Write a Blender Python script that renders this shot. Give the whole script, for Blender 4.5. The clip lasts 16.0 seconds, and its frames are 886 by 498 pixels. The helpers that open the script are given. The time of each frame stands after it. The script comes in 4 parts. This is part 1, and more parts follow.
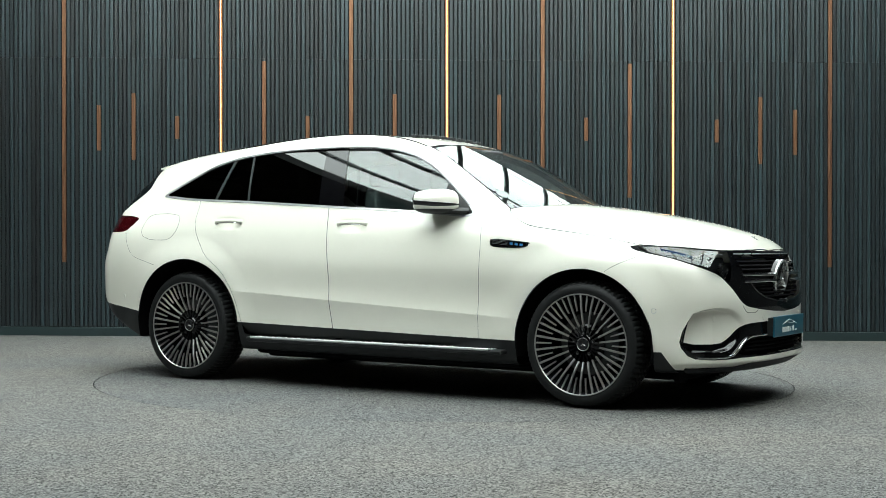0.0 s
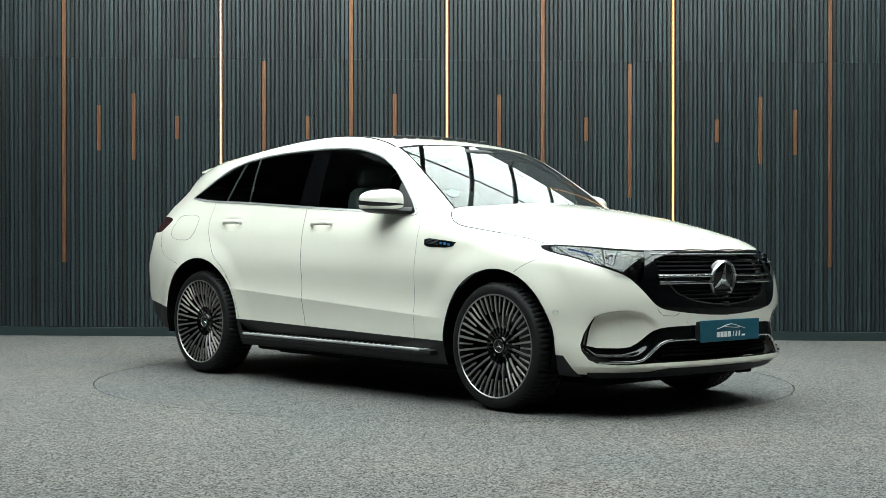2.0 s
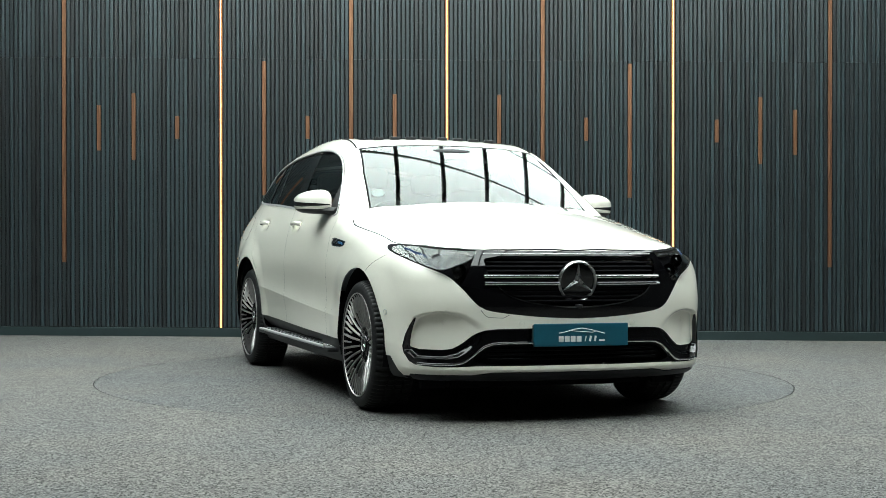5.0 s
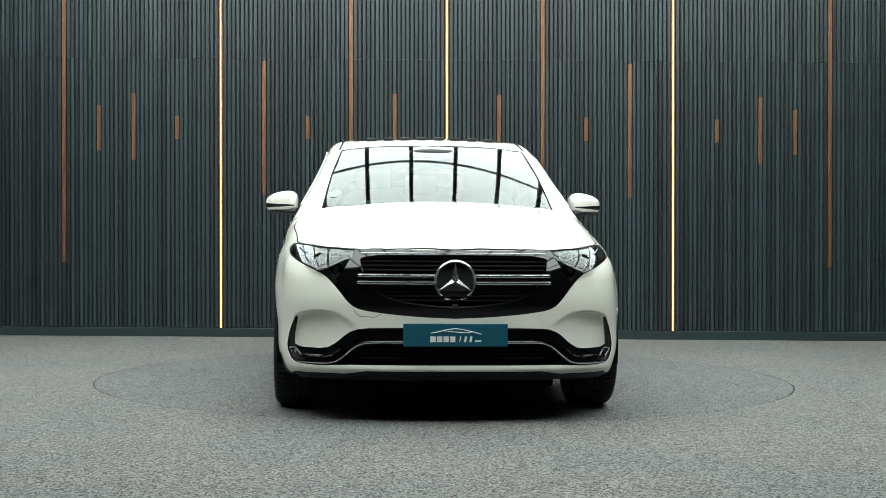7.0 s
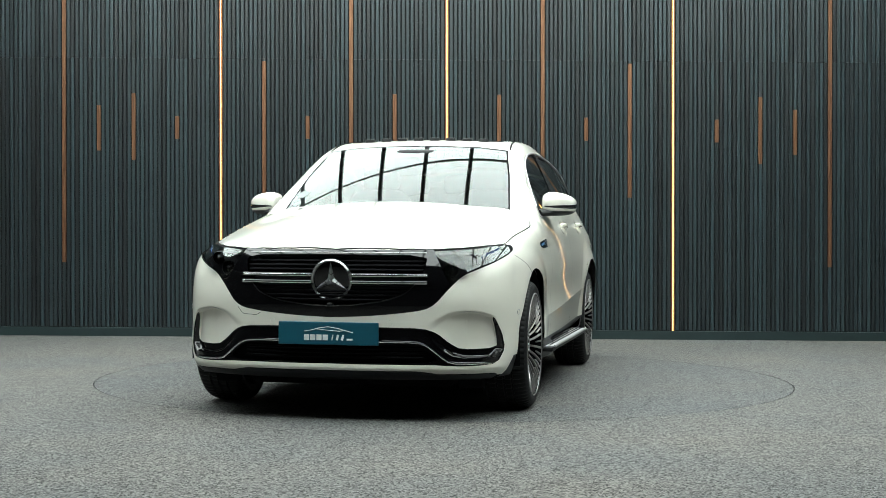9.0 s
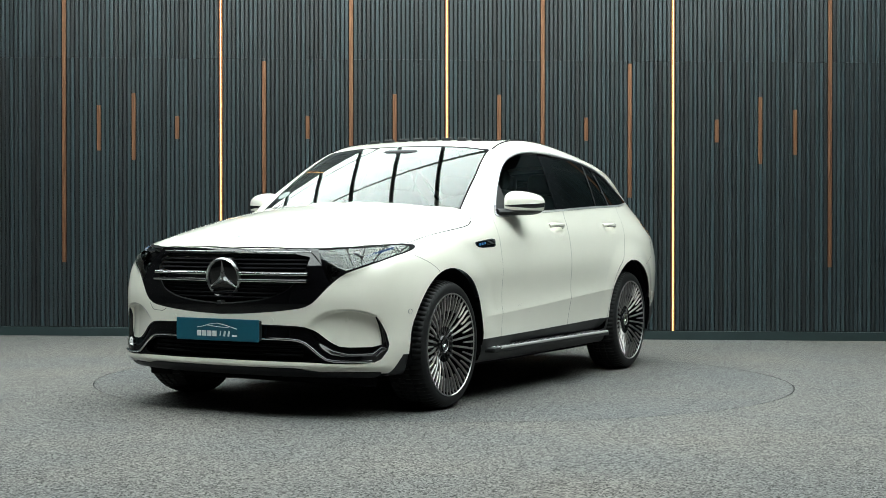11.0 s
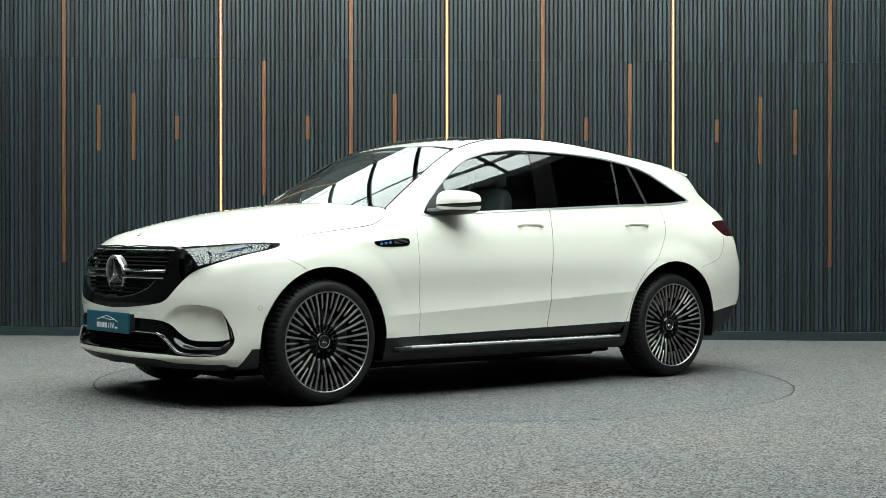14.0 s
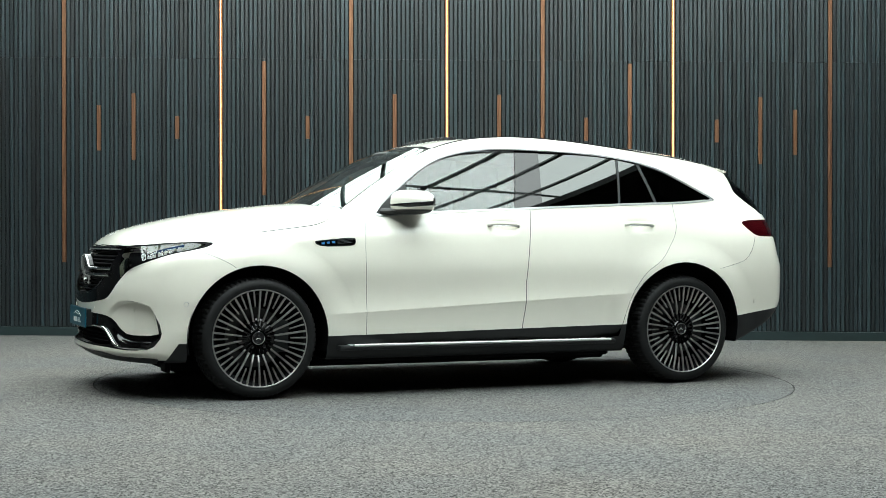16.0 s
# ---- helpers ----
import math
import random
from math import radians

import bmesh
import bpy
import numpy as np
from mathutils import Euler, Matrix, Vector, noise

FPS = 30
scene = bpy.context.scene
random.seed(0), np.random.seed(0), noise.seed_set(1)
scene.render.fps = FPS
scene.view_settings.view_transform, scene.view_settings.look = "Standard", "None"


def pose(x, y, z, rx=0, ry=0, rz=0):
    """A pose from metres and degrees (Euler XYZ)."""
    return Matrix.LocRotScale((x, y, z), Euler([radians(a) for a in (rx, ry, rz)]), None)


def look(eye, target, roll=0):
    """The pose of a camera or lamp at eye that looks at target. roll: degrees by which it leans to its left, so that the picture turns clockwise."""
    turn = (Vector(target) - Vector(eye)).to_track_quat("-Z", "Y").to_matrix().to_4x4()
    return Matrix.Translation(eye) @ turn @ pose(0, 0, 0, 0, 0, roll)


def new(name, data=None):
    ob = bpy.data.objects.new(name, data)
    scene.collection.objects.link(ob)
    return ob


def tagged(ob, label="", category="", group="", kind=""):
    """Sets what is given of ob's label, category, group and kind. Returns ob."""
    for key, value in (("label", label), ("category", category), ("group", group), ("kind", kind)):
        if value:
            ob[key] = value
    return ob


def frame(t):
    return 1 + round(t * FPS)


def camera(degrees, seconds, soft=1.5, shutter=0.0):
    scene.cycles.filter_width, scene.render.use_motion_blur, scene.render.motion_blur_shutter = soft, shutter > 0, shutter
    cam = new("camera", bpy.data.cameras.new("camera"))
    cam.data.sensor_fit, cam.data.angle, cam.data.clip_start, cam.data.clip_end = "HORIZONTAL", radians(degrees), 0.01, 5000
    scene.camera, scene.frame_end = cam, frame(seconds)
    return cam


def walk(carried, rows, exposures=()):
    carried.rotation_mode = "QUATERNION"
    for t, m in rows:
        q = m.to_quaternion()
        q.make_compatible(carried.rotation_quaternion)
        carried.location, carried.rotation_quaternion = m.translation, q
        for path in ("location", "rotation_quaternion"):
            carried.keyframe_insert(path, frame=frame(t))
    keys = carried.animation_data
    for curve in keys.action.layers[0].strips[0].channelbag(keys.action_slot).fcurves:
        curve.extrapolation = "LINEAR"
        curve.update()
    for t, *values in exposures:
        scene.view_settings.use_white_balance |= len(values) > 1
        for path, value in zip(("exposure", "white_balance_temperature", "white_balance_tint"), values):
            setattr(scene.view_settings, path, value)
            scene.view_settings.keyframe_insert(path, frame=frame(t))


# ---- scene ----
# The lens and the place of the camera, which stands still on a tripod.
cam = camera(34.34, 16.0, soft=0.82)
EYE = Vector((0.0, -9.606, 0.942))
VIEW = look(EYE, EYE + Vector((-0.0012, 1.0, -0.00785)), 0.379)
walk(cam, [(0.0, VIEW), (16.0, VIEW)])

# ---- light: a glazed roof under an even sky, and three glowing lines in the wall ----
SKY_GLOW = 6.3
LINE_GLOW = 3.4
world = bpy.data.worlds.new("world")
scene.world = world
world.use_nodes = True
world.node_tree.nodes["Background"].inputs[0].default_value = (0.75, 0.9, 0.95, 1)
world.node_tree.nodes["Background"].inputs[1].default_value = 0.02
scene.view_settings.exposure = 0.0


# ---- materials ----
def nodes_of(name):
    m = bpy.data.materials.new(name)
    m.use_nodes = True
    nt = m.node_tree
    return m, nt, nt.nodes, nt.links, nt.nodes["Principled BSDF"]


def noise_node(nt, scale, detail=4.0, rough=0.6, stretch=None, space="Object"):
    tc = nt.nodes.new("ShaderNodeTexCoord")
    n = nt.nodes.new("ShaderNodeTexNoise")
    n.inputs["Scale"].default_value = scale
    n.inputs["Detail"].default_value = detail
    n.inputs["Roughness"].default_value = rough
    src = tc.outputs[space]
    if stretch:
        mp = nt.nodes.new("ShaderNodeMapping")
        mp.inputs["Scale"].default_value = stretch
        nt.links.new(src, mp.inputs[0])
        src = mp.outputs[0]
    nt.links.new(src, n.inputs["Vector"])
    return n


def ramp(nt, src, low, high, a, b):
    r = nt.nodes.new("ShaderNodeValToRGB")
    r.color_ramp.elements[0].position, r.color_ramp.elements[1].position = low, high
    r.color_ramp.elements[0].color, r.color_ramp.elements[1].color = (*a, 1), (*b, 1)
    nt.links.new(src, r.inputs[0])
    return r.outputs[0]


def bump(nt, bsdf, src, strength, distance):
    b = nt.nodes.new("ShaderNodeBump")
    b.inputs["Strength"].default_value, b.inputs["Distance"].default_value = strength, distance
    nt.links.new(src, b.inputs["Height"])
    nt.links.new(b.outputs[0], bsdf.inputs["Normal"])


def mat(name, color, rough=0.5, metal=0.0, coat=0.0, vary=0.15, scale=20.0, relief=0.0, ior=1.5, spec=0.5):
    """A surface with a little variation of tone and gloss."""
    m, nt, nodes, links, p = nodes_of(name)
    n = noise_node(nt, scale, 5.0)
    dark = tuple(c * (1 - vary) for c in color)
    lite = tuple(min(1.0, c * (1 + vary)) for c in color)
    links.new(ramp(nt, n.outputs["Fac"], 0.3, 0.7, dark, lite), p.inputs["Base Color"])
    p.inputs["Metallic"].default_value = metal
    p.inputs["Coat Weight"].default_value = coat
    p.inputs["Coat Roughness"].default_value = 0.03
    p.inputs["IOR"].default_value = ior
    p.inputs["Specular IOR Level"].default_value = spec
    mr = nodes.new("ShaderNodeMapRange")
    mr.inputs[3].default_value, mr.inputs[4].default_value = rough * 0.85, min(1.0, rough * 1.15)
    links.new(n.outputs["Fac"], mr.inputs[0])
    links.new(mr.outputs[0], p.inputs["Roughness"])
    if relief:
        bump(nt, p, n.outputs["Fac"], 0.5, relief)
    return m


def glass(name, tint, ior=1.6):
    m = bpy.data.materials.new(name)
    m.use_nodes = True
    nt = m.node_tree
    nt.nodes.remove(nt.nodes["Principled BSDF"])
    mix, tr, gl, fr = (nt.nodes.new("ShaderNode" + k) for k in ("MixShader", "BsdfTransparent", "BsdfGlossy", "Fresnel"))
    tr.inputs[0].default_value = (*tint, 1)
    gl.inputs[0].default_value = (0.97, 1.0, 0.985, 1)
    gl.inputs["Roughness"].default_value = 0.0
    fr.inputs[0].default_value = ior
    nt.links.new(fr.outputs[0], mix.inputs[0])
    nt.links.new(tr.outputs[0], mix.inputs[1])
    nt.links.new(gl.outputs[0], mix.inputs[2])
    nt.links.new(mix.outputs[0], nt.nodes["Material Output"].inputs[0])
    return m


def glow(name, color, strength):
    m, nt, nodes, links, p = nodes_of(name)
    p.inputs["Base Color"].default_value = (*color, 1)
    p.inputs["Emission Color"].default_value = (*color, 1)
    p.inputs["Emission Strength"].default_value = strength
    return m


def carpet_material(name, dark, lite):
    """Flecked loop-pile carpet: fine flecks, soft broad wear."""
    m, nt, nodes, links, p = nodes_of(name)
    fine = noise_node(nt, 40.0, 3.0, 0.7)
    tc = nodes.new("ShaderNodeTexCoord")
    cells = nodes.new("ShaderNodeTexVoronoi")
    cells.inputs["Scale"].default_value = 142.0
    links.new(tc.outputs["Object"], cells.inputs["Vector"])
    grey = nodes.new("ShaderNodeSeparateColor")
    links.new(cells.outputs["Color"], grey.inputs[0])
    broad = noise_node(nt, 0.9, 3.0, 0.5)
    fleck = ramp(nt, grey.outputs[0], 0.05, 0.95, dark, lite)
    shade = ramp(nt, broad.outputs["Fac"], 0.3, 0.7, (0.90, 0.93, 0.95), (1.09, 1.05, 1.00))
    mx = nodes.new("ShaderNodeMix")
    mx.data_type, mx.blend_type = "RGBA", "MULTIPLY"
    mx.inputs[0].default_value = 1.0
    links.new(fleck, mx.inputs[6])
    links.new(shade, mx.inputs[7])
    links.new(mx.outputs[2], p.inputs["Base Color"])
    p.inputs["Roughness"].default_value = 0.95
    p.inputs["Specular IOR Level"].default_value = 0.15
    bump(nt, p, fine.outputs["Fac"], 0.25, 0.002)
    return m


def slat_material():
    """Charcoal-stained oak: every slat its own tone, long fine grain."""
    m, nt, nodes, links, p = nodes_of("stained_oak")
    world_grain = noise_node(nt, 3.0, 6.0, 0.75, (14.0, 14.0, 1.0))
    blotch = noise_node(nt, 3.0, 4.0, 0.6, (3.0, 3.0, 1.0))
    info = nodes.new("ShaderNodeObjectInfo")
    geo = nodes.new("ShaderNodeNewGeometry")
    add = nodes.new("ShaderNodeMath")
    add.operation = "ADD"
    links.new(info.outputs["Random"], add.inputs[0])
    links.new(geo.outputs["Random Per Island"], add.inputs[1])
    fr = nodes.new("ShaderNodeMath")
    fr.operation = "FRACT"
    links.new(add.outputs[0], fr.inputs[0])
    tone = ramp(nt, fr.outputs[0], 0.0, 1.0, (0.0029, 0.0068, 0.0084), (0.0205, 0.0395, 0.0458))
    g = ramp(nt, world_grain.outputs["Fac"], 0.3, 0.7, (0.72, 0.74, 0.74), (1.22, 1.2, 1.2))
    b = ramp(nt, blotch.outputs["Fac"], 0.3, 0.75, (0.82, 0.84, 0.85), (1.2, 1.2, 1.2))
    src = tone
    for k in (g, b):
        mx = nodes.new("ShaderNodeMix")
        mx.data_type, mx.blend_type = "RGBA", "MULTIPLY"
        mx.inputs[0].default_value = 1.0
        links.new(src, mx.inputs[6])
        links.new(k, mx.inputs[7])
        src = mx.outputs[2]
    links.new(src, p.inputs["Base Color"])
    p.inputs["Roughness"].default_value = 0.38
    p.inputs["Specular IOR Level"].default_value = 0.85
    bump(nt, p, world_grain.outputs["Fac"], 0.35, 0.001)
    return m


def copper_material():
    m, nt, nodes, links, p = nodes_of("brushed_copper")
    n = noise_node(nt, 2.2, 6.0, 0.7, (30.0, 30.0, 1.4))
    links.new(ramp(nt, n.outputs["Fac"], 0.35, 0.7, (0.175, 0.083, 0.048), (0.36, 0.185, 0.108)), p.inputs["Base Color"])
    p.inputs["Metallic"].default_value = 0.85
    p.inputs["Roughness"].default_value = 0.42
    return m


CARPET = carpet_material("grey_carpet", (0.0120, 0.0120, 0.0120), (0.206, 0.202, 0.195))
CARPET_DISC = carpet_material("turntable_carpet", (0.0110, 0.0115, 0.012), (0.190, 0.190, 0.188))
SLAT = slat_material()
COPPER = copper_material()
FELT = mat("black_felt", (0.008, 0.010, 0.011), 0.95, scale=60)
PLINTH = mat("dark_green_plinth", (0.011, 0.024, 0.025), 0.5, scale=9)
PLASTER = mat("dark_plaster", (0.02, 0.022, 0.022), 0.8, scale=4)
# Lightened grey-green: the windscreen's veil over the mirrored ribs, put into their colour.
RIBS = mat("veil_tinted_roof_steel", (0.20, 0.24, 0.225), 0.5, 0.0)
STEEL = mat("dark_steel", (0.03, 0.035, 0.037), 0.5, 0.3)
SKY = glow("roof_glazing", (0.90, 1.0, 0.98), SKY_GLOW)
LINE = glow("warm_light_line", (1.0, 0.53, 0.18), LINE_GLOW)
PAINT = mat("pearl_white_paint", (0.83, 0.812, 0.72), 0.30, 0.0, 1.0, vary=0.01, scale=6)
GLOSS = mat("gloss_black", (0.0025, 0.0025, 0.003), 0.12, 0.0, 1.0, scale=9, spec=0.05)
PLASTIC = mat("black_plastic", (0.008, 0.009, 0.010), 0.55, scale=90, relief=0.0004)
DARK = mat("dark_lining", (0.004, 0.004, 0.005), 0.9, scale=30, spec=0.1)
CHROME = mat("chrome", (0.78, 0.79, 0.79), 0.07, 1.0, vary=0.03)
SATIN = mat("satin_aluminium", (0.55, 0.56, 0.56), 0.28, 1.0, vary=0.06, scale=40)
ALLOY = mat("machined_alloy", (0.42, 0.41, 0.40), 0.33, 0.9, vary=0.10, scale=60)
RUBBER = mat("tyre_rubber", (0.008, 0.0085, 0.009), 0.6, scale=80, relief=0.0006, ior=1.33)
DISC = mat("brake_disc_steel", (0.06, 0.06, 0.06), 0.4, 1.0)
TRIM = mat("brushed_window_trim", (0.42, 0.425, 0.43), 0.42, 0.6, vary=0.05)
TREAD = mat("tread_aluminium", (0.62, 0.63, 0.62), 0.5, 0.7, vary=0.08, scale=60)
SCREEN = glass("windscreen_glass", (0.80, 0.90, 0.87), 1.62)
WINDOW = glass("side_glass", (0.74, 0.84, 0.81), 1.84)
PRIVACY = glass("privacy_glass", (0.02, 0.022, 0.022), 1.78)
LENS = glass("lamp_glass", (0.93, 0.95, 0.95), 1.62)
RED = mat("red_lamp_glass", (0.035, 0.0015, 0.003), 0.08, 0.0, 1.0)
TEAL = mat("teal_plate", (0.004, 0.085, 0.130), 0.32, scale=30, vary=0.05)
WHITE = mat("white_print", (0.78, 0.80, 0.80), 0.4)
BLUE = mat("blue_print", (0.03, 0.17, 0.42), 0.3)
DRL = mat("blue_lamp_bar", (0.02, 0.05, 0.14), 0.2)
SMOKE = mat("smoked_indicator", (0.10, 0.10, 0.105), 0.12, 0.8)
CAPBLACK = mat("dark_cap_enamel", (0.03, 0.03, 0.033), 0.3, 0.6)
LEATHER = mat("black_leather", (0.060, 0.072, 0.074), 0.45, scale=60, relief=0.0008)


# ---- mesh helpers ----
def mesh_of(name, verts, faces, material, smooth=False):
    me = bpy.data.meshes.new(name)
    me.from_pydata([tuple(map(float, v)) for v in verts], [], [tuple(map(int, f)) for f in faces])
    me.materials.append(material)
    if smooth:
        me.shade_smooth()
    me.update()
    return me


def part(name, bm, material, parent=None, label="", smooth=False, m=None):
    """Links a bmesh as one mesh object under a thing or under a part."""
    me = bpy.data.meshes.new(name)
    bmesh.ops.recalc_face_normals(bm, faces=bm.faces[:])
    bm.to_mesh(me)
    bm.free()
    me.materials.append(material)
    if smooth:
        me.shade_smooth()
        me.set_sharp_from_angle(angle=radians(38))
    ob = new(name, me)
    ob.parent = parent
    if m is not None:
        ob.matrix_basis = m
    if label:
        ob["label"] = label
    return ob


def box(bm, x0, x1, y0, y1, z0, z1, bevel=0.0):
    vs = [bm.verts.new((x, y, z)) for x in (x0, x1) for y in (y0, y1) for z in (z0, z1)]
    fs = [bm.faces.new([vs[i] for i in f]) for f in ((0, 1, 3, 2), (4, 6, 7, 5), (0, 4, 5, 1), (2, 3, 7, 6), (0, 2, 6, 4), (1, 5, 7, 3))]
    if bevel:
        es = list({e for f in fs for e in f.edges})
        bmesh.ops.bevel(bm, geom=es, offset=bevel, segments=2, profile=0.5, affect="EDGES")
    return bm


def boxed(*a, **k):
    return box(bmesh.new(), *a, **k)


def lathe(profile, steps=64, closed=False):
    """Turns (radius, y) points round the y axis."""
    bm = bmesh.new()
    rings = []
    for i in range(steps):
        a = 2 * math.pi * i / steps
        rings.append([bm.verts.new((r * math.cos(a), y, r * math.sin(a))) for r, y in profile])
    n = len(profile)
    for i in range(steps):
        p, q = rings[i], rings[(i + 1) % steps]
        for j in range(n if closed else n - 1):
            k = (j + 1) % n
            bm.faces.new((p[j], q[j], q[k], p[k]))
    return bm


def tube(points, radius, flat=1.0, sides=8):
    """A bar of round section along points."""
    bm = bmesh.new()
    pts = [Vector(p) for p in points]
    rings = []
    for i, p in enumerate(pts):
        d = (pts[min(i + 1, len(pts) - 1)] - pts[max(i - 1, 0)]).normalized()
        u = d.cross(Vector((0, 0, 1)))
        u = u.normalized() if u.length > 1e-4 else Vector((1, 0, 0))
        w = u.cross(d)
        rings.append([bm.verts.new(p + radius * (math.cos(a) * u * flat + math.sin(a) * w)) for a in (2 * math.pi * k / sides for k in range(sides))])
    for p, q in zip(rings, rings[1:]):
        for k in range(sides):
            bm.faces.new((p[k], p[(k + 1) % sides], q[(k + 1) % sides], q[k]))
    bm.faces.new(rings[0])
    bm.faces.new(rings[-1][::-1])
    return bm


def empty(name):
    ob = new(name)
    ob.empty_display_size = 0.2
    return ob


# ---- the room ----
WALL_Y, PITCH, LEAN = 3.86, 0.0408, 0.0066
SEAM, TOP, FOOT = 2.607, 3.9, 0.088
ROOM_X, BACK_Y, FAR_Y, ROOF_Z = 9.0, -14.0, 9.0, 5.2


def structure(ob, label, category):
    return tagged(ob, label, category, kind="structure")


def build_floor():
    bm = bmesh.new()
    R, n = 2.2865, 128
    inner = [bm.verts.new((R * math.cos(2 * math.pi * i / n), R * math.sin(2 * math.pi * i / n), 0)) for i in range(n)]
    outer = []
    for i in range(n):
        c, s = math.cos(2 * math.pi * i / n), math.sin(2 * math.pi * i / n)
        k = min(ROOM_X / abs(c) if abs(c) > 1e-6 else 1e9, (FAR_Y if s > 0 else -BACK_Y) / abs(s) if abs(s) > 1e-6 else 1e9)
        outer.append(bm.verts.new((k * c, k * s, 0)))
    low = [bm.verts.new((v.co.x, v.co.y, -0.03)) for v in inner]
    for i in range(n):
        j = (i + 1) % n
        bm.faces.new((inner[i], outer[i], outer[j], inner[j]))
        bm.faces.new((inner[j], low[j], low[i], inner[i]))
    structure(part("floor", bm, CARPET), "flecked grey carpet floor round a turntable", "floor")
    pit = bmesh.new()
    pit.faces.new([pit.verts.new((2.4 * math.cos(2 * math.pi * i / 64), 2.4 * math.sin(2 * math.pi * i / 64), -0.032)) for i in range(64)])
    structure(part("turntable_pit", pit, DARK), "dark pit under the turntable", "floor")


def build_turntable():
    prof = [(0.0005, 0.0), (1.0, 0.0), (2.278, 0.0), (2.280, -0.004), (2.280, -0.03)]
    bm = bmesh.new()
    n = 128
    rings = [[bm.verts.new((r * math.cos(2 * math.pi * i / n), r * math.sin(2 * math.pi * i / n), z)) for i in range(n)] for r, z in prof]
    for p, q in zip(rings, rings[1:]):
        for i in range(n):
            bm.faces.new((p[i], q[i], q[(i + 1) % n], p[(i + 1) % n]))
    disc = part("turntable", bm, CARPET_DISC)
    # Dark ring added to draw the shaded gap between disc and floor.
    rim = bmesh.new()
    ring = [[rim.verts.new((r * math.cos(2 * math.pi * i / n), r * math.sin(2 * math.pi * i / n), z)) for i in range(n)] for r, z in ((2.2805, -0.03), (2.2805, -0.003), (2.2860, -0.003), (2.2860, -0.03))]
    for p, q in zip(ring, ring[1:]):
        for i in range(n):
            rim.faces.new((p[i], q[i], q[(i + 1) % n], p[(i + 1) % n]))
    part("gap_ring", rim, DARK, disc, "thin dark ring drawn for the gap round the turntable")
    return tagged(disc, "round grey carpeted car turntable flush with the floor", "turntable")


def lean_x(x, z):
    return x + LEAN * (3.17 - z)


def slat_mesh(z0, z1, w=0.0135, d=0.016):
    """One bevelled slat about x = 0, its back on the felt."""
    e = 0.0015
    sec = [(-w, 0.0), (-w, -d + e), (-w + e, -d), (w - e, -d), (w, -d + e), (w, 0.0)]
    verts = [(lean_x(x, z), WALL_Y + y, z) for z in (z0, z1) for x, y in sec]
    faces = [(i, i + 1, i + 7, i + 6) for i in range(5)] + [(0, 1, 2, 3, 4, 5)[::-1], (6, 7, 8, 9, 10, 11)]
    return verts, faces


def build_wall():
    bm = boxed(-ROOM_X, ROOM_X, WALL_Y, WALL_Y + 0.2, 0.0, TOP)
    wall = structure(part("wall_north", bm, FELT), "dark slatted feature wall on black felt backing", "wall")
    structure(part("plinth", boxed(-ROOM_X, ROOM_X, WALL_Y - 0.03, WALL_Y - 0.002, 0.0, FOOT - 0.006, 0.003), PLINTH), "dark green painted skirting plinth", "skirting")
    rng = random.Random(4)
    whole = {-88: 0.69, 88: 0.69, -22: 0.69, 22: 0.69}
    lines = (-52, 0, 52)
    short = {32: (1.862, 2.076), 42: (1.330, 2.586), 62: (1.852, 2.066), 72: (1.652, 2.28), 80: (1.74, 2.163), 12: (1.60, 2.285)}
    v, f = slat_mesh(FOOT, SEAM - 0.0015)
    low = mesh_of("slat", v, f, SLAT)
    vs, fs = [], []

    def add(k, z0, z1):
        a, b = slat_mesh(z0, z1)
        o = len(vs)
        vs.extend((p[0] + 0.005 + k * PITCH, p[1] - rng.random() * 0.0015, p[2]) for p in a)
        fs.extend(tuple(i + o for i in q) for q in b)

    for k in range(-218, 219):
        if k in lines:
            continue
        if k in whole:
            add(k, FOOT, whole[k] - 0.002)
            continue
        if abs(k) in short:
            z0, z1 = short[abs(k)]
            add(k, FOOT, z0 - 0.002)
            add(k, z1 + 0.002, SEAM - 0.0015)
        elif abs(k) <= 112:
            ob = new("slat", low)
            ob.parent = wall
            ob.location = (0.005 + k * PITCH, -rng.random() * 0.0015, 0)
        else:
            add(k, FOOT, SEAM - 0.0015)
        add(k, SEAM + 0.0015, TOP)
    upper = new("slat_field", mesh_of("slat_field", vs, fs, SLAT))
    upper.parent = wall
    upper["kind"] = "stuff"
    for k, z0, z1 in [(k, z, TOP) for k, z in whole.items()] + [(s * k, a, b) for k, (a, b) in short.items() for s in (-1, 1)]:
        a, b = slat_mesh(z0, z1, 0.0185, 0.0185)
        ob = new("copper_strip", mesh_of("copper_strip", a, b, COPPER))
        ob.parent = wall
        ob.location = (0.005 + k * PITCH, 0, 0)
        ob["label"] = "brushed copper strip"
    for k in lines:
        a, b = slat_mesh(FOOT - 0.004, TOP, 0.0185, 0.006)
        ob = new("light_channel", mesh_of("light_channel", a, b, COPPER))
        ob.parent = wall
        ob.location = (0.005 + k * PITCH, 0, 0)
        a, b = slat_mesh(FOOT - 0.004, TOP, 0.0045, 0.012)
        ob = new("light_line", mesh_of("light_line", a, b, LINE))
        ob.parent = wall
        ob.location = (0.005 + k * PITCH, 0, 0)
        ob["label"] = "glowing warm light line"


SKY_X, SKY_Y0, SKY_Y1, RIB = 5.25, -5.6, 8.0, 0.84


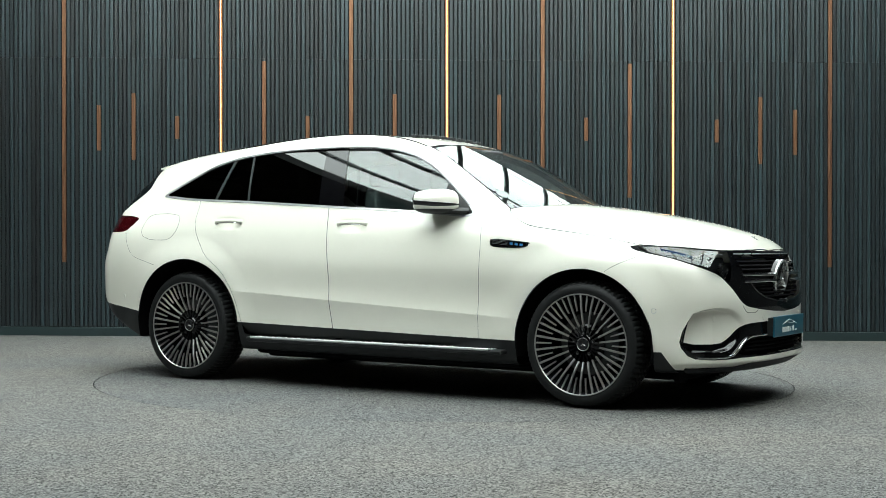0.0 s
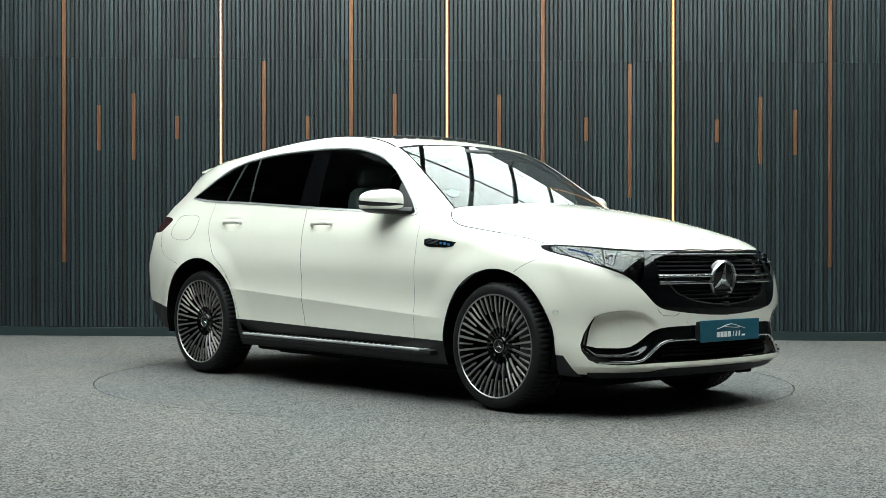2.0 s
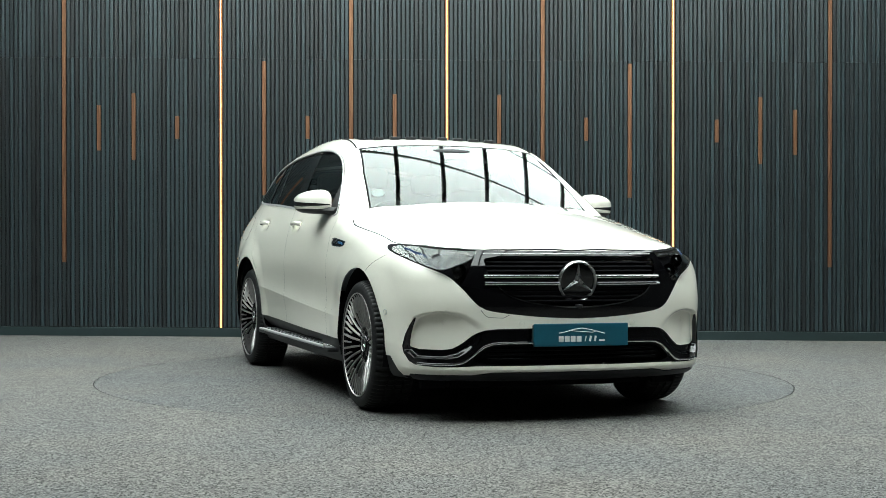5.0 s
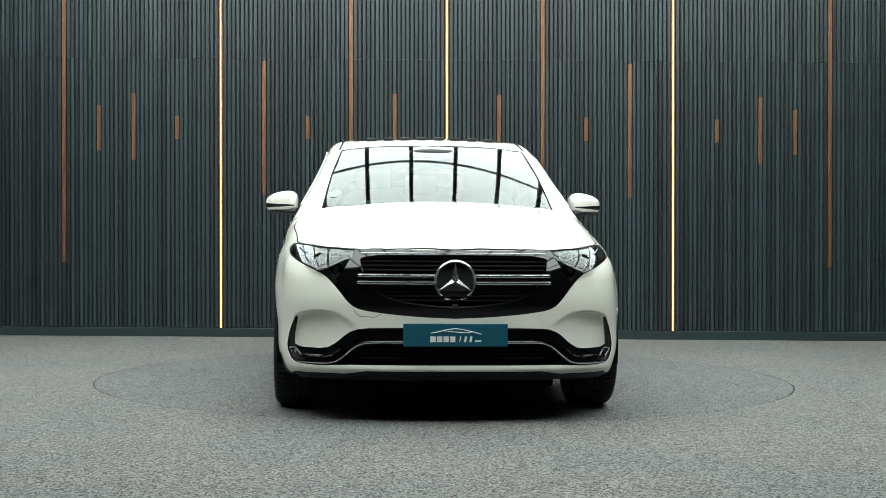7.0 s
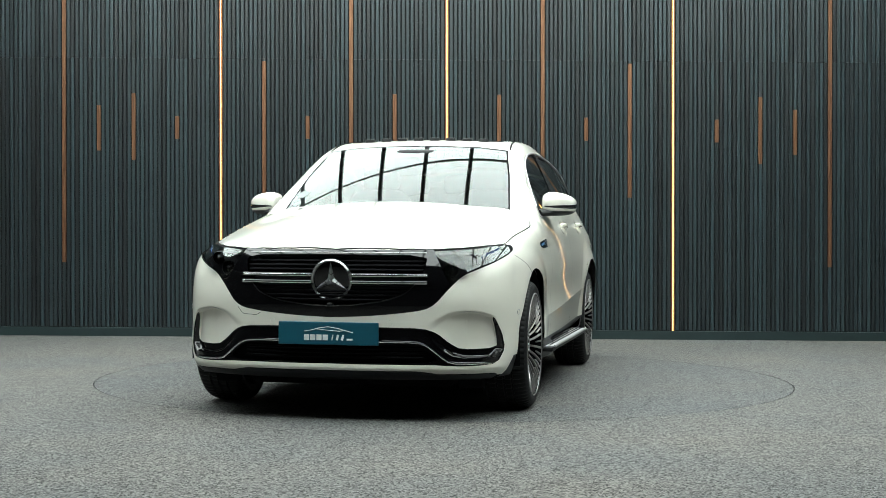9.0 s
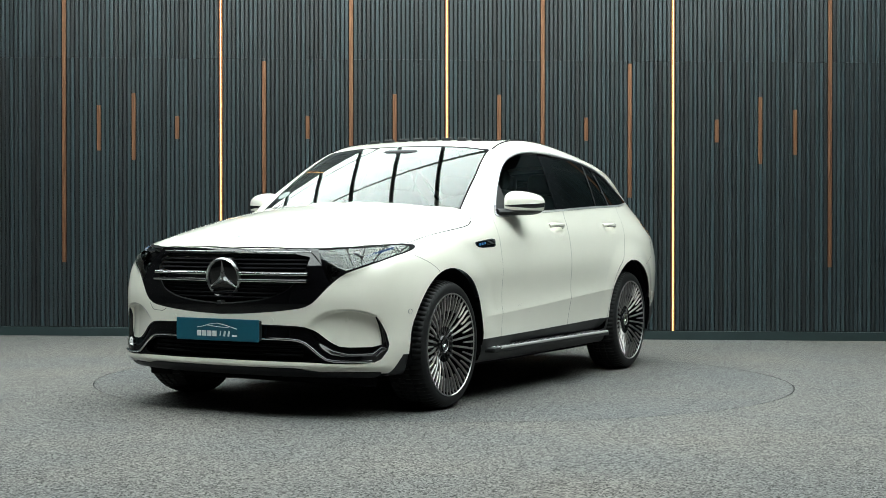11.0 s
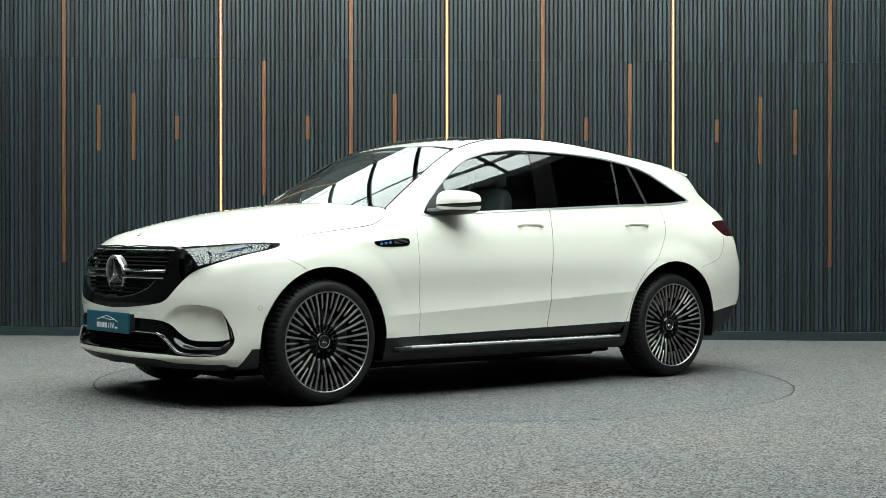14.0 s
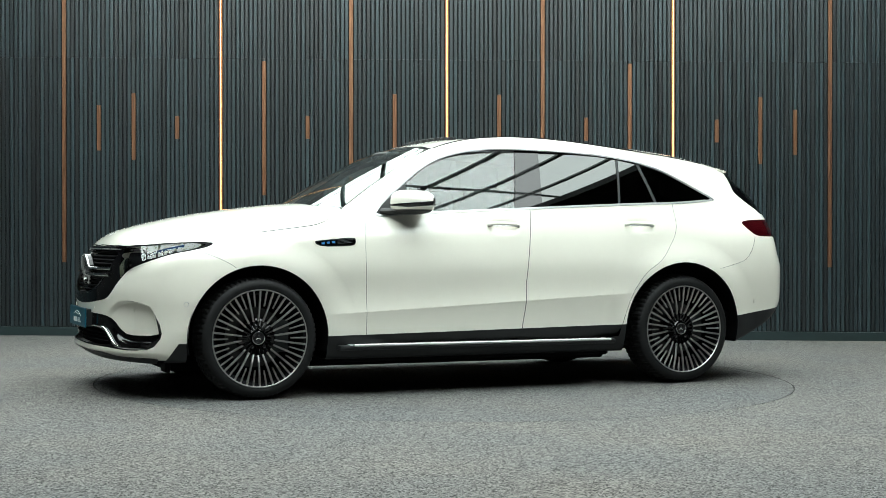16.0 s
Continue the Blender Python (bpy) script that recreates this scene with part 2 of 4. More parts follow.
def build_room():
    for name, a in (("wall_west", (-ROOM_X - 0.2, -ROOM_X, BACK_Y, FAR_Y, 0, 5.8)), ("wall_east", (ROOM_X, ROOM_X + 0.2, BACK_Y, FAR_Y, 0, 5.8)), ("wall_south", (-ROOM_X, ROOM_X, BACK_Y - 0.2, BACK_Y, 0, 5.8)), ("wall_far", (-ROOM_X, ROOM_X, FAR_Y, FAR_Y + 0.2, 0, 5.8))):
        structure(part(name, boxed(*a), PLASTER), "plain dark painted studio wall", "wall")
    bm = bmesh.new()
    for a in ((-ROOM_X, -SKY_X, BACK_Y, FAR_Y), (SKY_X, ROOM_X, BACK_Y, FAR_Y), (-SKY_X, SKY_X, BACK_Y, SKY_Y0), (-SKY_X, SKY_X, SKY_Y1, FAR_Y)):
        box(bm, a[0], a[1], a[2], a[3], ROOF_Z, ROOF_Z + 0.2)
    structure(part("ceiling", bm, PLASTER), "dark ceiling round a glazed roof light", "ceiling")
    glaze = structure(part("roof_light", boxed(-SKY_X, SKY_X, SKY_Y0, SKY_Y1, ROOF_Z + 0.22, ROOF_Z + 0.25), SKY), "bright daylit glazed roof light with dark ribs", "roof light")
    n = int(SKY_X / RIB)
    for i in range(-n, n):
        x = (i + 0.5) * RIB
        part("rib", boxed(x - 0.037, x + 0.037, SKY_Y0, SKY_Y1, ROOF_Z + 0.16, ROOF_Z + 0.215), RIBS, glaze)
    for i in range(4):
        y = -2.97 + 2.86 * i
        part("purlin", boxed(-SKY_X, SKY_X, y - 0.035, y + 0.035, ROOF_Z + 0.17, ROOF_Z + 0.21), RIBS, glaze)


build_floor()
turntable = build_turntable()
build_wall()
build_room()

# ---- the car's outer form: x forward, y left, z up, origin on the ground below the middle of the wheelbase ----
def curve(t, keys):
    """A smooth curve (monotone cubic) through (t, value) keys."""
    k = np.array(keys, float)
    x, y = k[:, 0], k[:, 1]
    h = np.diff(x)
    d = np.diff(y) / h
    m = np.concatenate([[d[0]], np.where(d[:-1] * d[1:] > 0, 2 * d[:-1] * d[1:] / (d[:-1] + d[1:] + 1e-12 * np.sign(d[:-1] + d[1:] + 1e-30)), 0.0), [d[-1]]])
    t = np.asarray(t, float)
    i = np.clip(np.searchsorted(x, t) - 1, 0, len(h) - 1)
    s = np.clip((t - x[i]) / h[i], 0, 1)
    a = (1 + 2 * s) * (1 - s) ** 2 * y[i] + s * (1 - s) ** 2 * h[i] * m[i]
    return a + s * s * (3 - 2 * s) * y[i + 1] + s * s * (s - 1) * h[i] * m[i + 1]


def spline(t, keys):
    """A natural cubic spline, smooth to the second derivative."""
    k = np.array(keys, float)
    x, y = k[:, 0], k[:, 1]
    n, h = len(x), np.diff(x)
    A, b = np.eye(n), np.zeros(n)
    for i in range(1, n - 1):
        A[i, i - 1:i + 2] = h[i - 1], 2 * (h[i - 1] + h[i]), h[i]
        b[i] = 6 * ((y[i + 1] - y[i]) / h[i] - (y[i] - y[i - 1]) / h[i - 1])
    m = np.linalg.solve(A, b)
    t = np.asarray(t, float)
    i = np.clip(np.searchsorted(x, t) - 1, 0, n - 2)
    p, q = x[i + 1] - t, t - x[i]
    return (m[i] * p ** 3 + m[i + 1] * q ** 3) / (6 * h[i]) + (y[i] / h[i] - m[i] * h[i] / 6) * p + (y[i + 1] / h[i] - m[i + 1] * h[i] / 6) * q


def ease(t):
    t = np.clip(t, 0, 1)
    return t * t * (3 - 2 * t)


def smin(a, b, k):
    h = np.clip(0.5 + 0.5 * (b - a) / k, 0, 1)
    return b + (a - b) * h - k * h * (1 - h)


ROOF = [(-2.7, 1.350), (-2.3, 1.425), (-1.9, 1.520), (-1.3, 1.591), (-0.65, 1.624), (-0.1, 1.602), (0.35, 1.496), (0.7, 1.320), (1.05, 1.105), (1.4, 0.885)]
HOOD = [(0.5, 1.175), (0.9, 1.164), (1.3, 1.126), (1.6, 1.083), (1.85, 1.033), (2.05, 0.978), (2.2, 0.915), (2.32, 0.835), (2.5, 0.66)]
SECTION = [(0.1, 0.841), (0.25, 0.890), (0.34, 0.905), (0.42, 0.904), (0.52, 0.907), (0.62, 0.918), (0.75, 0.932), (0.88, 0.917), (0.98, 0.893), (1.07, 0.859), (1.14, 0.8296), (1.30, 0.760), (1.45, 0.6925), (1.60, 0.6175), (1.72, 0.553)]
TAPER = [(-2.6, 0.175), (-2.3, 0.100), (-2.0, 0.025), (-1.6, -0.008), (-1.2, -0.005), (1.0, -0.008), (1.4, 0.012), (1.8, 0.040), (2.1, 0.102), (2.4, 0.191)]
NOSE = [(0.1, 2.124), (0.24, 2.25), (0.275, 2.300), (0.30, 2.298), (0.36, 2.294), (0.48, 2.286), (0.6, 2.289), (0.72, 2.270), (0.84, 2.222), (0.9, 2.196), (1.1, 2.052), (1.7, 1.601)]
TAIL = [(0.1, 2.147), (0.26, 2.263), (0.4, 2.388), (0.55, 2.458), (0.74, 2.460), (0.86, 2.431), (0.97, 2.405), (1.04, 2.380), (1.1, 2.356), (1.25, 2.275), (1.4, 2.13), (1.44, 2.228), (1.5, 2.263), (1.7, 2.197)]

CROWN = [(-2.6, 0.193), (-1.5, 0.140), (-0.7, 0.07), (0.0, 0.042), (0.4, 0.052), (0.9, 0.073), (1.2, 0.093), (1.8, 0.123), (2.2, 0.113), (2.4, 0.105)]
UPPER = [(-2.6, 0.21), (-2.2, 0.18), (-1.8, 0.075), (-1.4, -0.005), (-0.9, -0.014), (-0.3, -0.008), (0.3, 0.032), (0.9, 0.06)]


def crease(x):
    """Height of the sharp fold along the foot of the doors."""
    return 0.540 - 0.052 * x


def form(x, y, z):
    """Positive inside the car's body; close to a distance in metres near the surface."""
    a = np.abs(y)
    upper = ease((z - 0.90) / 0.55)
    half = spline(z, SECTION) - spline(x, TAPER) - upper * spline(x, UPPER)
    for wx in (1.4365, -1.4365):
        r = np.hypot(x - wx, z - 0.355)
        half = half + 0.021 * ease((0.60 - r) / 0.18) * np.clip((z - 0.2) / 0.2, 0, 1)
    half = half + ease((0.80 - z) / 0.25) * (0.030 * ease((x - 1.1) / 0.5) + 0.016 * ease((-1.1 - x) / 0.5))
    d = crease(x) - z
    flare = np.where(d < 0, 0.025 * np.clip(1 + d / 0.20, 0, 1) ** 2, 0.025 - 0.09 * d)
    half = half + flare * ease((1.07 - x) / 0.22) * ease((x + 1.12) / 0.22)
    side = half - a
    screen = ease((x + 0.1) / 0.7) * ease((1.4 - x) / 0.25)
    crown = spline(x, CROWN)
    bow = screen * 0.12 * a * a
    top = -smin(-spline(x + bow * 1.3, ROOF), -spline(np.clip(x, 0.5, 2.5), HOOD) + 0.3 * ease((0.8 - x) / 0.3), 0.012) - crown * (a / 0.75) ** 2.2 - z
    slope = np.clip((x + 0.0) / 0.4, 0, 1) * np.clip((1.1 - x) / 0.1, 0, 1)
    top = top / np.sqrt(1 + 0.33 * slope)
    nose = curve(z, NOSE) - 0.25 * (a / 0.85) ** 2.7 - x
    tail = curve(z, TAIL) - 0.18 * (a / 0.85) ** 2.8 + x
    k = curve(x, [(-2.6, 0.08), (-2.0, 0.09), (0.2, 0.07), (0.9, 0.06), (1.1, 0.10), (2.4, 0.07)])
    f = smin(side, top, k)
    f = smin(f, nose, 0.10)
    f = smin(f, tail, curve(z, [(0.2, 0.08), (1.3, 0.08), (1.44, 0.03), (1.7, 0.03)]))
    return smin(f, z - 0.215 - 0.04 * ease((-1.72 - x) / 0.12) - 0.42 * np.clip(-x - 1.86, 0, 0.7), 0.03)


def shell(step):
    """The body's skin as a fine net of triangles: places, normals, triangles."""
    xs, ys, zs = np.arange(-2.56, 2.40, step), np.arange(-1.06 - step / 2, 1.07, step), np.arange(0.15, 1.71, step)
    F = np.broadcast_to(form(xs[:, None, None], ys[None, :, None], zs[None, None, :]), (len(xs), len(ys), len(zs)))
    S = F > 0
    c = [S[i:S.shape[0] - 1 + i, j:S.shape[1] - 1 + j, k:S.shape[2] - 1 + k] for i in (0, 1) for j in (0, 1) for k in (0, 1)]
    count = sum(a.astype(int) for a in c)
    live = (count > 0) & (count < 8)
    ids = -np.ones(live.shape, int)
    ids[live] = np.arange(live.sum())
    I, J, K = np.nonzero(live)
    P = np.stack([xs[I], ys[J], zs[K]], 1) + step / 2
    tris = []
    for axis in range(3):
        a, b = (axis + 1) % 3, (axis + 2) % 3
        lo = np.moveaxis(S, (axis, a, b), (0, 1, 2))
        di = np.moveaxis(ids, (axis, a, b), (0, 1, 2))
        flip = lo[:-1] != lo[1:]
        i, j, k = np.nonzero(flip[:, 1:-1, 1:-1])
        j, k = j + 1, k + 1
        q = np.stack([di[i, j - 1, k - 1], di[i, j, k - 1], di[i, j, k], di[i, j - 1, k]], 1)
        inv = ~lo[i, j, k]
        q[inv] = q[inv][:, ::-1]
        tris += [q[:, [0, 1, 2]], q[:, [0, 2, 3]]]
    T = np.concatenate(tris)

    return *on_form(P, step), T


def on_form(P, reach):
    """Points near the body moved onto its skin, and their outward normals."""
    def grad(P):
        e = 1e-3
        return np.stack([(form(*(P + d).T) - form(*(P - d).T)) / (2 * e) for d in np.eye(3) * e], 1)

    for _ in range(5):
        g = grad(P)
        P = P - np.clip(form(*P.T) / (np.sum(g * g, 1) + 1e-6), -reach, reach)[:, None] * g
    g = grad(P)
    return P, -g / (np.linalg.norm(g, axis=1, keepdims=True) + 1e-9)


def split(M, g):
    """Cuts a net of triangles along g = 0: the piece with g > 0, and the rest."""
    P, N, T = M
    g = np.where(np.abs(g) < 1e-6, 1e-6, g)
    s = g > 0
    n = s[T].sum(1)
    a, b, mixed = T[n == 3], T[n == 0], T[(n == 1) | (n == 2)]
    if len(mixed):
        lone = np.where(s[mixed].sum(1) == 1, s[mixed].argmax(1), (~s[mixed]).argmax(1))
        r = np.arange(len(mixed))
        A, B, C = mixed[r, lone], mixed[r, (lone + 1) % 3], mixed[r, (lone + 2) % 3]
        e = np.concatenate([np.stack([A, B], 1), np.stack([A, C], 1)])
        e.sort(axis=1)
        u, inv = np.unique(e, axis=0, return_inverse=True)
        inv = inv.reshape(-1)
        w = (g[u[:, 0]] / (g[u[:, 0]] - g[u[:, 1]]))[:, None]
        P2, N2 = P[u[:, 0]] * (1 - w) + P[u[:, 1]] * w, N[u[:, 0]] * (1 - w) + N[u[:, 1]] * w
        AB, AC = inv[:len(A)] + len(P), inv[len(A):] + len(P)
        P, N = np.concatenate([P, P2]), np.concatenate([N, N2])
        one, two = np.stack([A, AB, AC], 1), np.concatenate([np.stack([AB, B, C], 1), np.stack([AB, C, AC], 1)])
        up = s[A]
        a = np.concatenate([a, one[up], two[np.tile(~up, 2)]])
        b = np.concatenate([b, one[~up], two[np.tile(up, 2)]])

    def tidy(t):
        k, inv = np.unique(t, return_inverse=True)
        return P[k], N[k], inv.reshape(t.shape)

    return tidy(a), tidy(b)


def round_off(points, times=2, closed=True):
    """Cuts the corners of an outline."""
    p = np.array(points, float)
    for _ in range(times):
        q = np.roll(p, -1, 0)
        if closed:
            p = np.stack([0.8 * p + 0.2 * q, 0.2 * p + 0.8 * q], 1).reshape(-1, 2)
        else:
            m = np.stack([0.8 * p[:-1] + 0.2 * p[1:], 0.2 * p[:-1] + 0.8 * p[1:]], 1).reshape(-1, 2)
            p = np.concatenate([p[:1], m, p[-1:]])
    return p


def inside(u, v, poly):
    """Signed distance to an outline, positive within."""
    out = np.full(len(u), -0.5)
    near = (u > poly[:, 0].min() - 0.1) & (u < poly[:, 0].max() + 0.1) & (v > poly[:, 1].min() - 0.1) & (v < poly[:, 1].max() + 0.1)
    x, y = u[near], v[near]
    d, odd = np.full(len(x), 9.0), np.zeros(len(x), bool)
    for (ax, ay), (bx, by) in zip(poly, np.roll(poly, -1, 0)):
        ex, ey = bx - ax, by - ay
        t = np.clip(((x - ax) * ex + (y - ay) * ey) / (ex * ex + ey * ey + 1e-12), 0, 1)
        d = np.minimum(d, np.hypot(x - ax - t * ex, y - ay - t * ey))
        odd ^= ((ay > y) != (by > y)) & (x < ex * (y - ay) / (by - ay + 1e-12) + ax)
    out[near] = np.where(odd, d, -d)
    return out


def away(u, v, line):
    """Distance to an open line."""
    d = np.full(len(u), 9.0)
    for (ax, ay), (bx, by) in zip(line, line[1:]):
        ex, ey = bx - ax, by - ay
        t = np.clip(((u - ax) * ex + (v - ay) * ey) / (ex * ex + ey * ey + 1e-12), 0, 1)
        d = np.minimum(d, np.hypot(u - ax - t * ex, v - ay - t * ey))
    return d


def whole(half):
    """A whole (y, z) outline from its half with y >= 0, given from the foot to the head of the middle line."""
    p = np.array(half, float)
    return round_off(np.concatenate([p, p[::-1] * (-1, 1)]), 1)


def fullwise(half):
    """The same for an (x, y) outline."""
    p = np.array(half, float)
    return round_off(np.concatenate([p, p[::-1] * (1, -1)]), 1)


def skin(name, M, material, parent, label="", push=0.0):
    """A piece of the body's skin as one mesh that keeps the whole body's normals."""
    P, N, T = M
    if not len(T):
        return None
    P = P + N * push
    me = mesh_of(name, P, T, material, True)
    n = N / (np.linalg.norm(N, axis=1, keepdims=True) + 1e-9)
    me.normals_split_custom_set_from_vertices([tuple(map(float, v)) for v in n])
    ob = new(name, me)
    ob.parent = parent
    if label:
        ob["label"] = label
    return ob


def loose(M):
    """The separate pieces of a net, one by one."""
    P, N, T = M
    home = np.arange(len(P))
    for _ in range(400):
        low = home[T].min(1)
        was = home.copy()
        for k in range(3):
            np.minimum.at(home, T[:, k], low)
        home = home[home]
        if (was == home).all():
            break
    for h in np.unique(home[T[:, 0]]):
        t = T[home[T[:, 0]] == h]
        used, back = np.unique(t, return_inverse=True)
        yield P[used], N[used], back.reshape(-1, 3)


def on_skin(x, z, side):
    """The place on the body's flank at x, z, and its outward normal."""
    lo, hi = 0.3, 1.1
    for _ in range(40):
        m = (lo + hi) / 2
        lo, hi = (m, hi) if form(np.array(x), np.array(m), np.array(z)) > 0 else (lo, m)
    p = Vector((x, side * lo, z))
    return p, skin_normal(p)


def on_nose(y, z):
    lo, hi = 1.2, 2.6
    for _ in range(40):
        m = (lo + hi) / 2
        lo, hi = (m, hi) if form(np.array(m), np.array(y), np.array(z)) > 0 else (lo, m)
    p = Vector((lo, y, z))
    return p, skin_normal(p)


def skin_normal(p):
    e = 2e-3
    g = [float(form(*(np.array(p) + d)) - form(*(np.array(p) - d))) for d in np.eye(3) * e]
    return -Vector(g).normalized()


def refine(M, mask):
    """Parts each chosen triangle in four."""
    P, N, T = M
    t = T[mask]
    e = np.sort(np.concatenate([t[:, [0, 1]], t[:, [1, 2]], t[:, [2, 0]]]), axis=1)
    u, inv = np.unique(e, axis=0, return_inverse=True)
    inv = inv.reshape(-1) + len(P)
    a, b, c = np.split(inv, 3)
    new_t = np.concatenate([np.stack(q, 1) for q in ((t[:, 0], a, c), (a, t[:, 1], b), (c, b, t[:, 2]), (a, b, c))])
    return np.concatenate([P, P[u].mean(1)]), np.concatenate([N, N[u].mean(1)]), np.concatenate([T[~mask], new_t])


def finer(M, near):
    """A finer net where near(x, y, z) holds, its new points on the skin."""
    n = len(M[0])
    M = refine(M, near(*M[0][M[2]].mean(1).T))
    P, N = on_form(M[0][n:], 0.01)
    return np.concatenate([M[0][:n], P]), np.concatenate([M[1][:n], N]), M[2]


def settle(M, axis, powers, barrel=0.0, bend=0.0):
    """Lays a net on one smooth surface, as a pane of glass is: the axis as a polynomial of the other two.
    bend: how much the curve across the pane tightens towards its head."""
    P, N, T = M
    u, v = (k for k in range(3) if k != axis)
    mu, mv = P[:, u].mean() if axis else 0.0, P[:, v].mean()
    U, V = P[:, u] - mu, P[:, v] - mv
    A = np.stack([U ** i * V ** j for i, j in powers], 1)
    c = np.linalg.lstsq(A, P[:, axis], rcond=None)[0]
    if barrel:
        k = powers.index((0, 2))
        c[k] -= np.sign(c[0]) * barrel
        c[0] += np.sign(c[0]) * barrel * 0.008
    Q, n = P.copy(), np.zeros_like(P)
    Q[:, axis] = A @ c
    if bend:
        full = np.append(A, np.stack([U ** 4, U ** 2 * V, U ** 4 * V], 1), axis=1)
        Q[:, axis] = full @ np.linalg.lstsq(full, P[:, axis], rcond=None)[0]
        c, powers = np.append(c, bend * c[1]), powers + [(2, 1)]
        c[1] *= 0.9
    n[:, axis] = 1.0
    n[:, u] = -sum(k * i * U ** max(i - 1, 0) * V ** j for k, (i, j) in zip(c, powers))
    n[:, v] = -sum(k * j * U ** i * V ** max(j - 1, 0) for k, (i, j) in zip(c, powers))
    n /= np.linalg.norm(n, axis=1, keepdims=True)
    return Q, n * np.sign(np.sum(n * N)), T


SIDE_PANE = [(0, 0), (1, 0), (0, 1), (2, 0), (1, 1), (0, 2), (3, 0)]
FRONT_PANE = [(0, 0), (2, 0), (0, 1), (0, 2)]
LAMP_PANE = [(0, 0), (1, 0), (0, 1), (2, 0), (1, 1), (0, 2), (3, 0)]

car = empty("car")
tagged(car, "pearl white electric SUV with black grille parked on the turntable", "car")

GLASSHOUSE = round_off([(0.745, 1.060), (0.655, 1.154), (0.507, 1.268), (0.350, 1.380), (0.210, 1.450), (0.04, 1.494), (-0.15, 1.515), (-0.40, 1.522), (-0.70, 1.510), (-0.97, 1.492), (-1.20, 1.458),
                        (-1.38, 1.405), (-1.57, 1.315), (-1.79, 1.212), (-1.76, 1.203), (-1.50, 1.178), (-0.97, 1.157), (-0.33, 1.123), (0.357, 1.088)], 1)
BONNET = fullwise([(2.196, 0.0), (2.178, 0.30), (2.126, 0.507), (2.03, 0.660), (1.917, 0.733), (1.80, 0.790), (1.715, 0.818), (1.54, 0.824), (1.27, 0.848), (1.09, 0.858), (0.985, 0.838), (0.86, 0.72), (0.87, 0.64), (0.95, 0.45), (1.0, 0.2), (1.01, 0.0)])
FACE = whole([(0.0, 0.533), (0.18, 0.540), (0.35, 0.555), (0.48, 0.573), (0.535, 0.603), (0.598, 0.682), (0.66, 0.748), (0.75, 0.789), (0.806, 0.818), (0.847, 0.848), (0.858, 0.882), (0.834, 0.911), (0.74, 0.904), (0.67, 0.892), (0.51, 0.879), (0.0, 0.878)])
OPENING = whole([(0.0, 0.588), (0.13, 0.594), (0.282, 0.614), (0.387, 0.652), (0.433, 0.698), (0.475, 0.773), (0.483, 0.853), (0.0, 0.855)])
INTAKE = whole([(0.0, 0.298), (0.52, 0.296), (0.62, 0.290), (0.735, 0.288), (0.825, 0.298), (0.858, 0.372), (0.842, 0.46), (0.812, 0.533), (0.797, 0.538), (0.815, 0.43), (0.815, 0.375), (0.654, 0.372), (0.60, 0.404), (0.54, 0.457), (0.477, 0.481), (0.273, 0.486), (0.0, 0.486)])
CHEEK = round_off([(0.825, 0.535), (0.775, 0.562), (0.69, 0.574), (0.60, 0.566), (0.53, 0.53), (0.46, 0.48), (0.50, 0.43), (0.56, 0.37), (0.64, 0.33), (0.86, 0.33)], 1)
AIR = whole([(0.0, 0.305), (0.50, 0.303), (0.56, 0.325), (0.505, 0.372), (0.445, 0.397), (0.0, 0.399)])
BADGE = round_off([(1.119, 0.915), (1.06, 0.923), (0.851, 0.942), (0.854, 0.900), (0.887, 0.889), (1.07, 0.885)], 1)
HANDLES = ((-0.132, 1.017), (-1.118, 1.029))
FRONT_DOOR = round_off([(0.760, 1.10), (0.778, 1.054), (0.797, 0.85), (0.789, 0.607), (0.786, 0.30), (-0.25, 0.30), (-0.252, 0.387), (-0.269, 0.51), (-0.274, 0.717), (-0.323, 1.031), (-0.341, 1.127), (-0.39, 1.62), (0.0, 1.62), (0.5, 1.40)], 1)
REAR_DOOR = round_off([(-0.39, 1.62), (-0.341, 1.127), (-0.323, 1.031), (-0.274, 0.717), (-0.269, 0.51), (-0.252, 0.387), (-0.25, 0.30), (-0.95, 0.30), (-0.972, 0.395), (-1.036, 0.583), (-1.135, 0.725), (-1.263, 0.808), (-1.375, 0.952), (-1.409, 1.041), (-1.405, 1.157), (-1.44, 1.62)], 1)


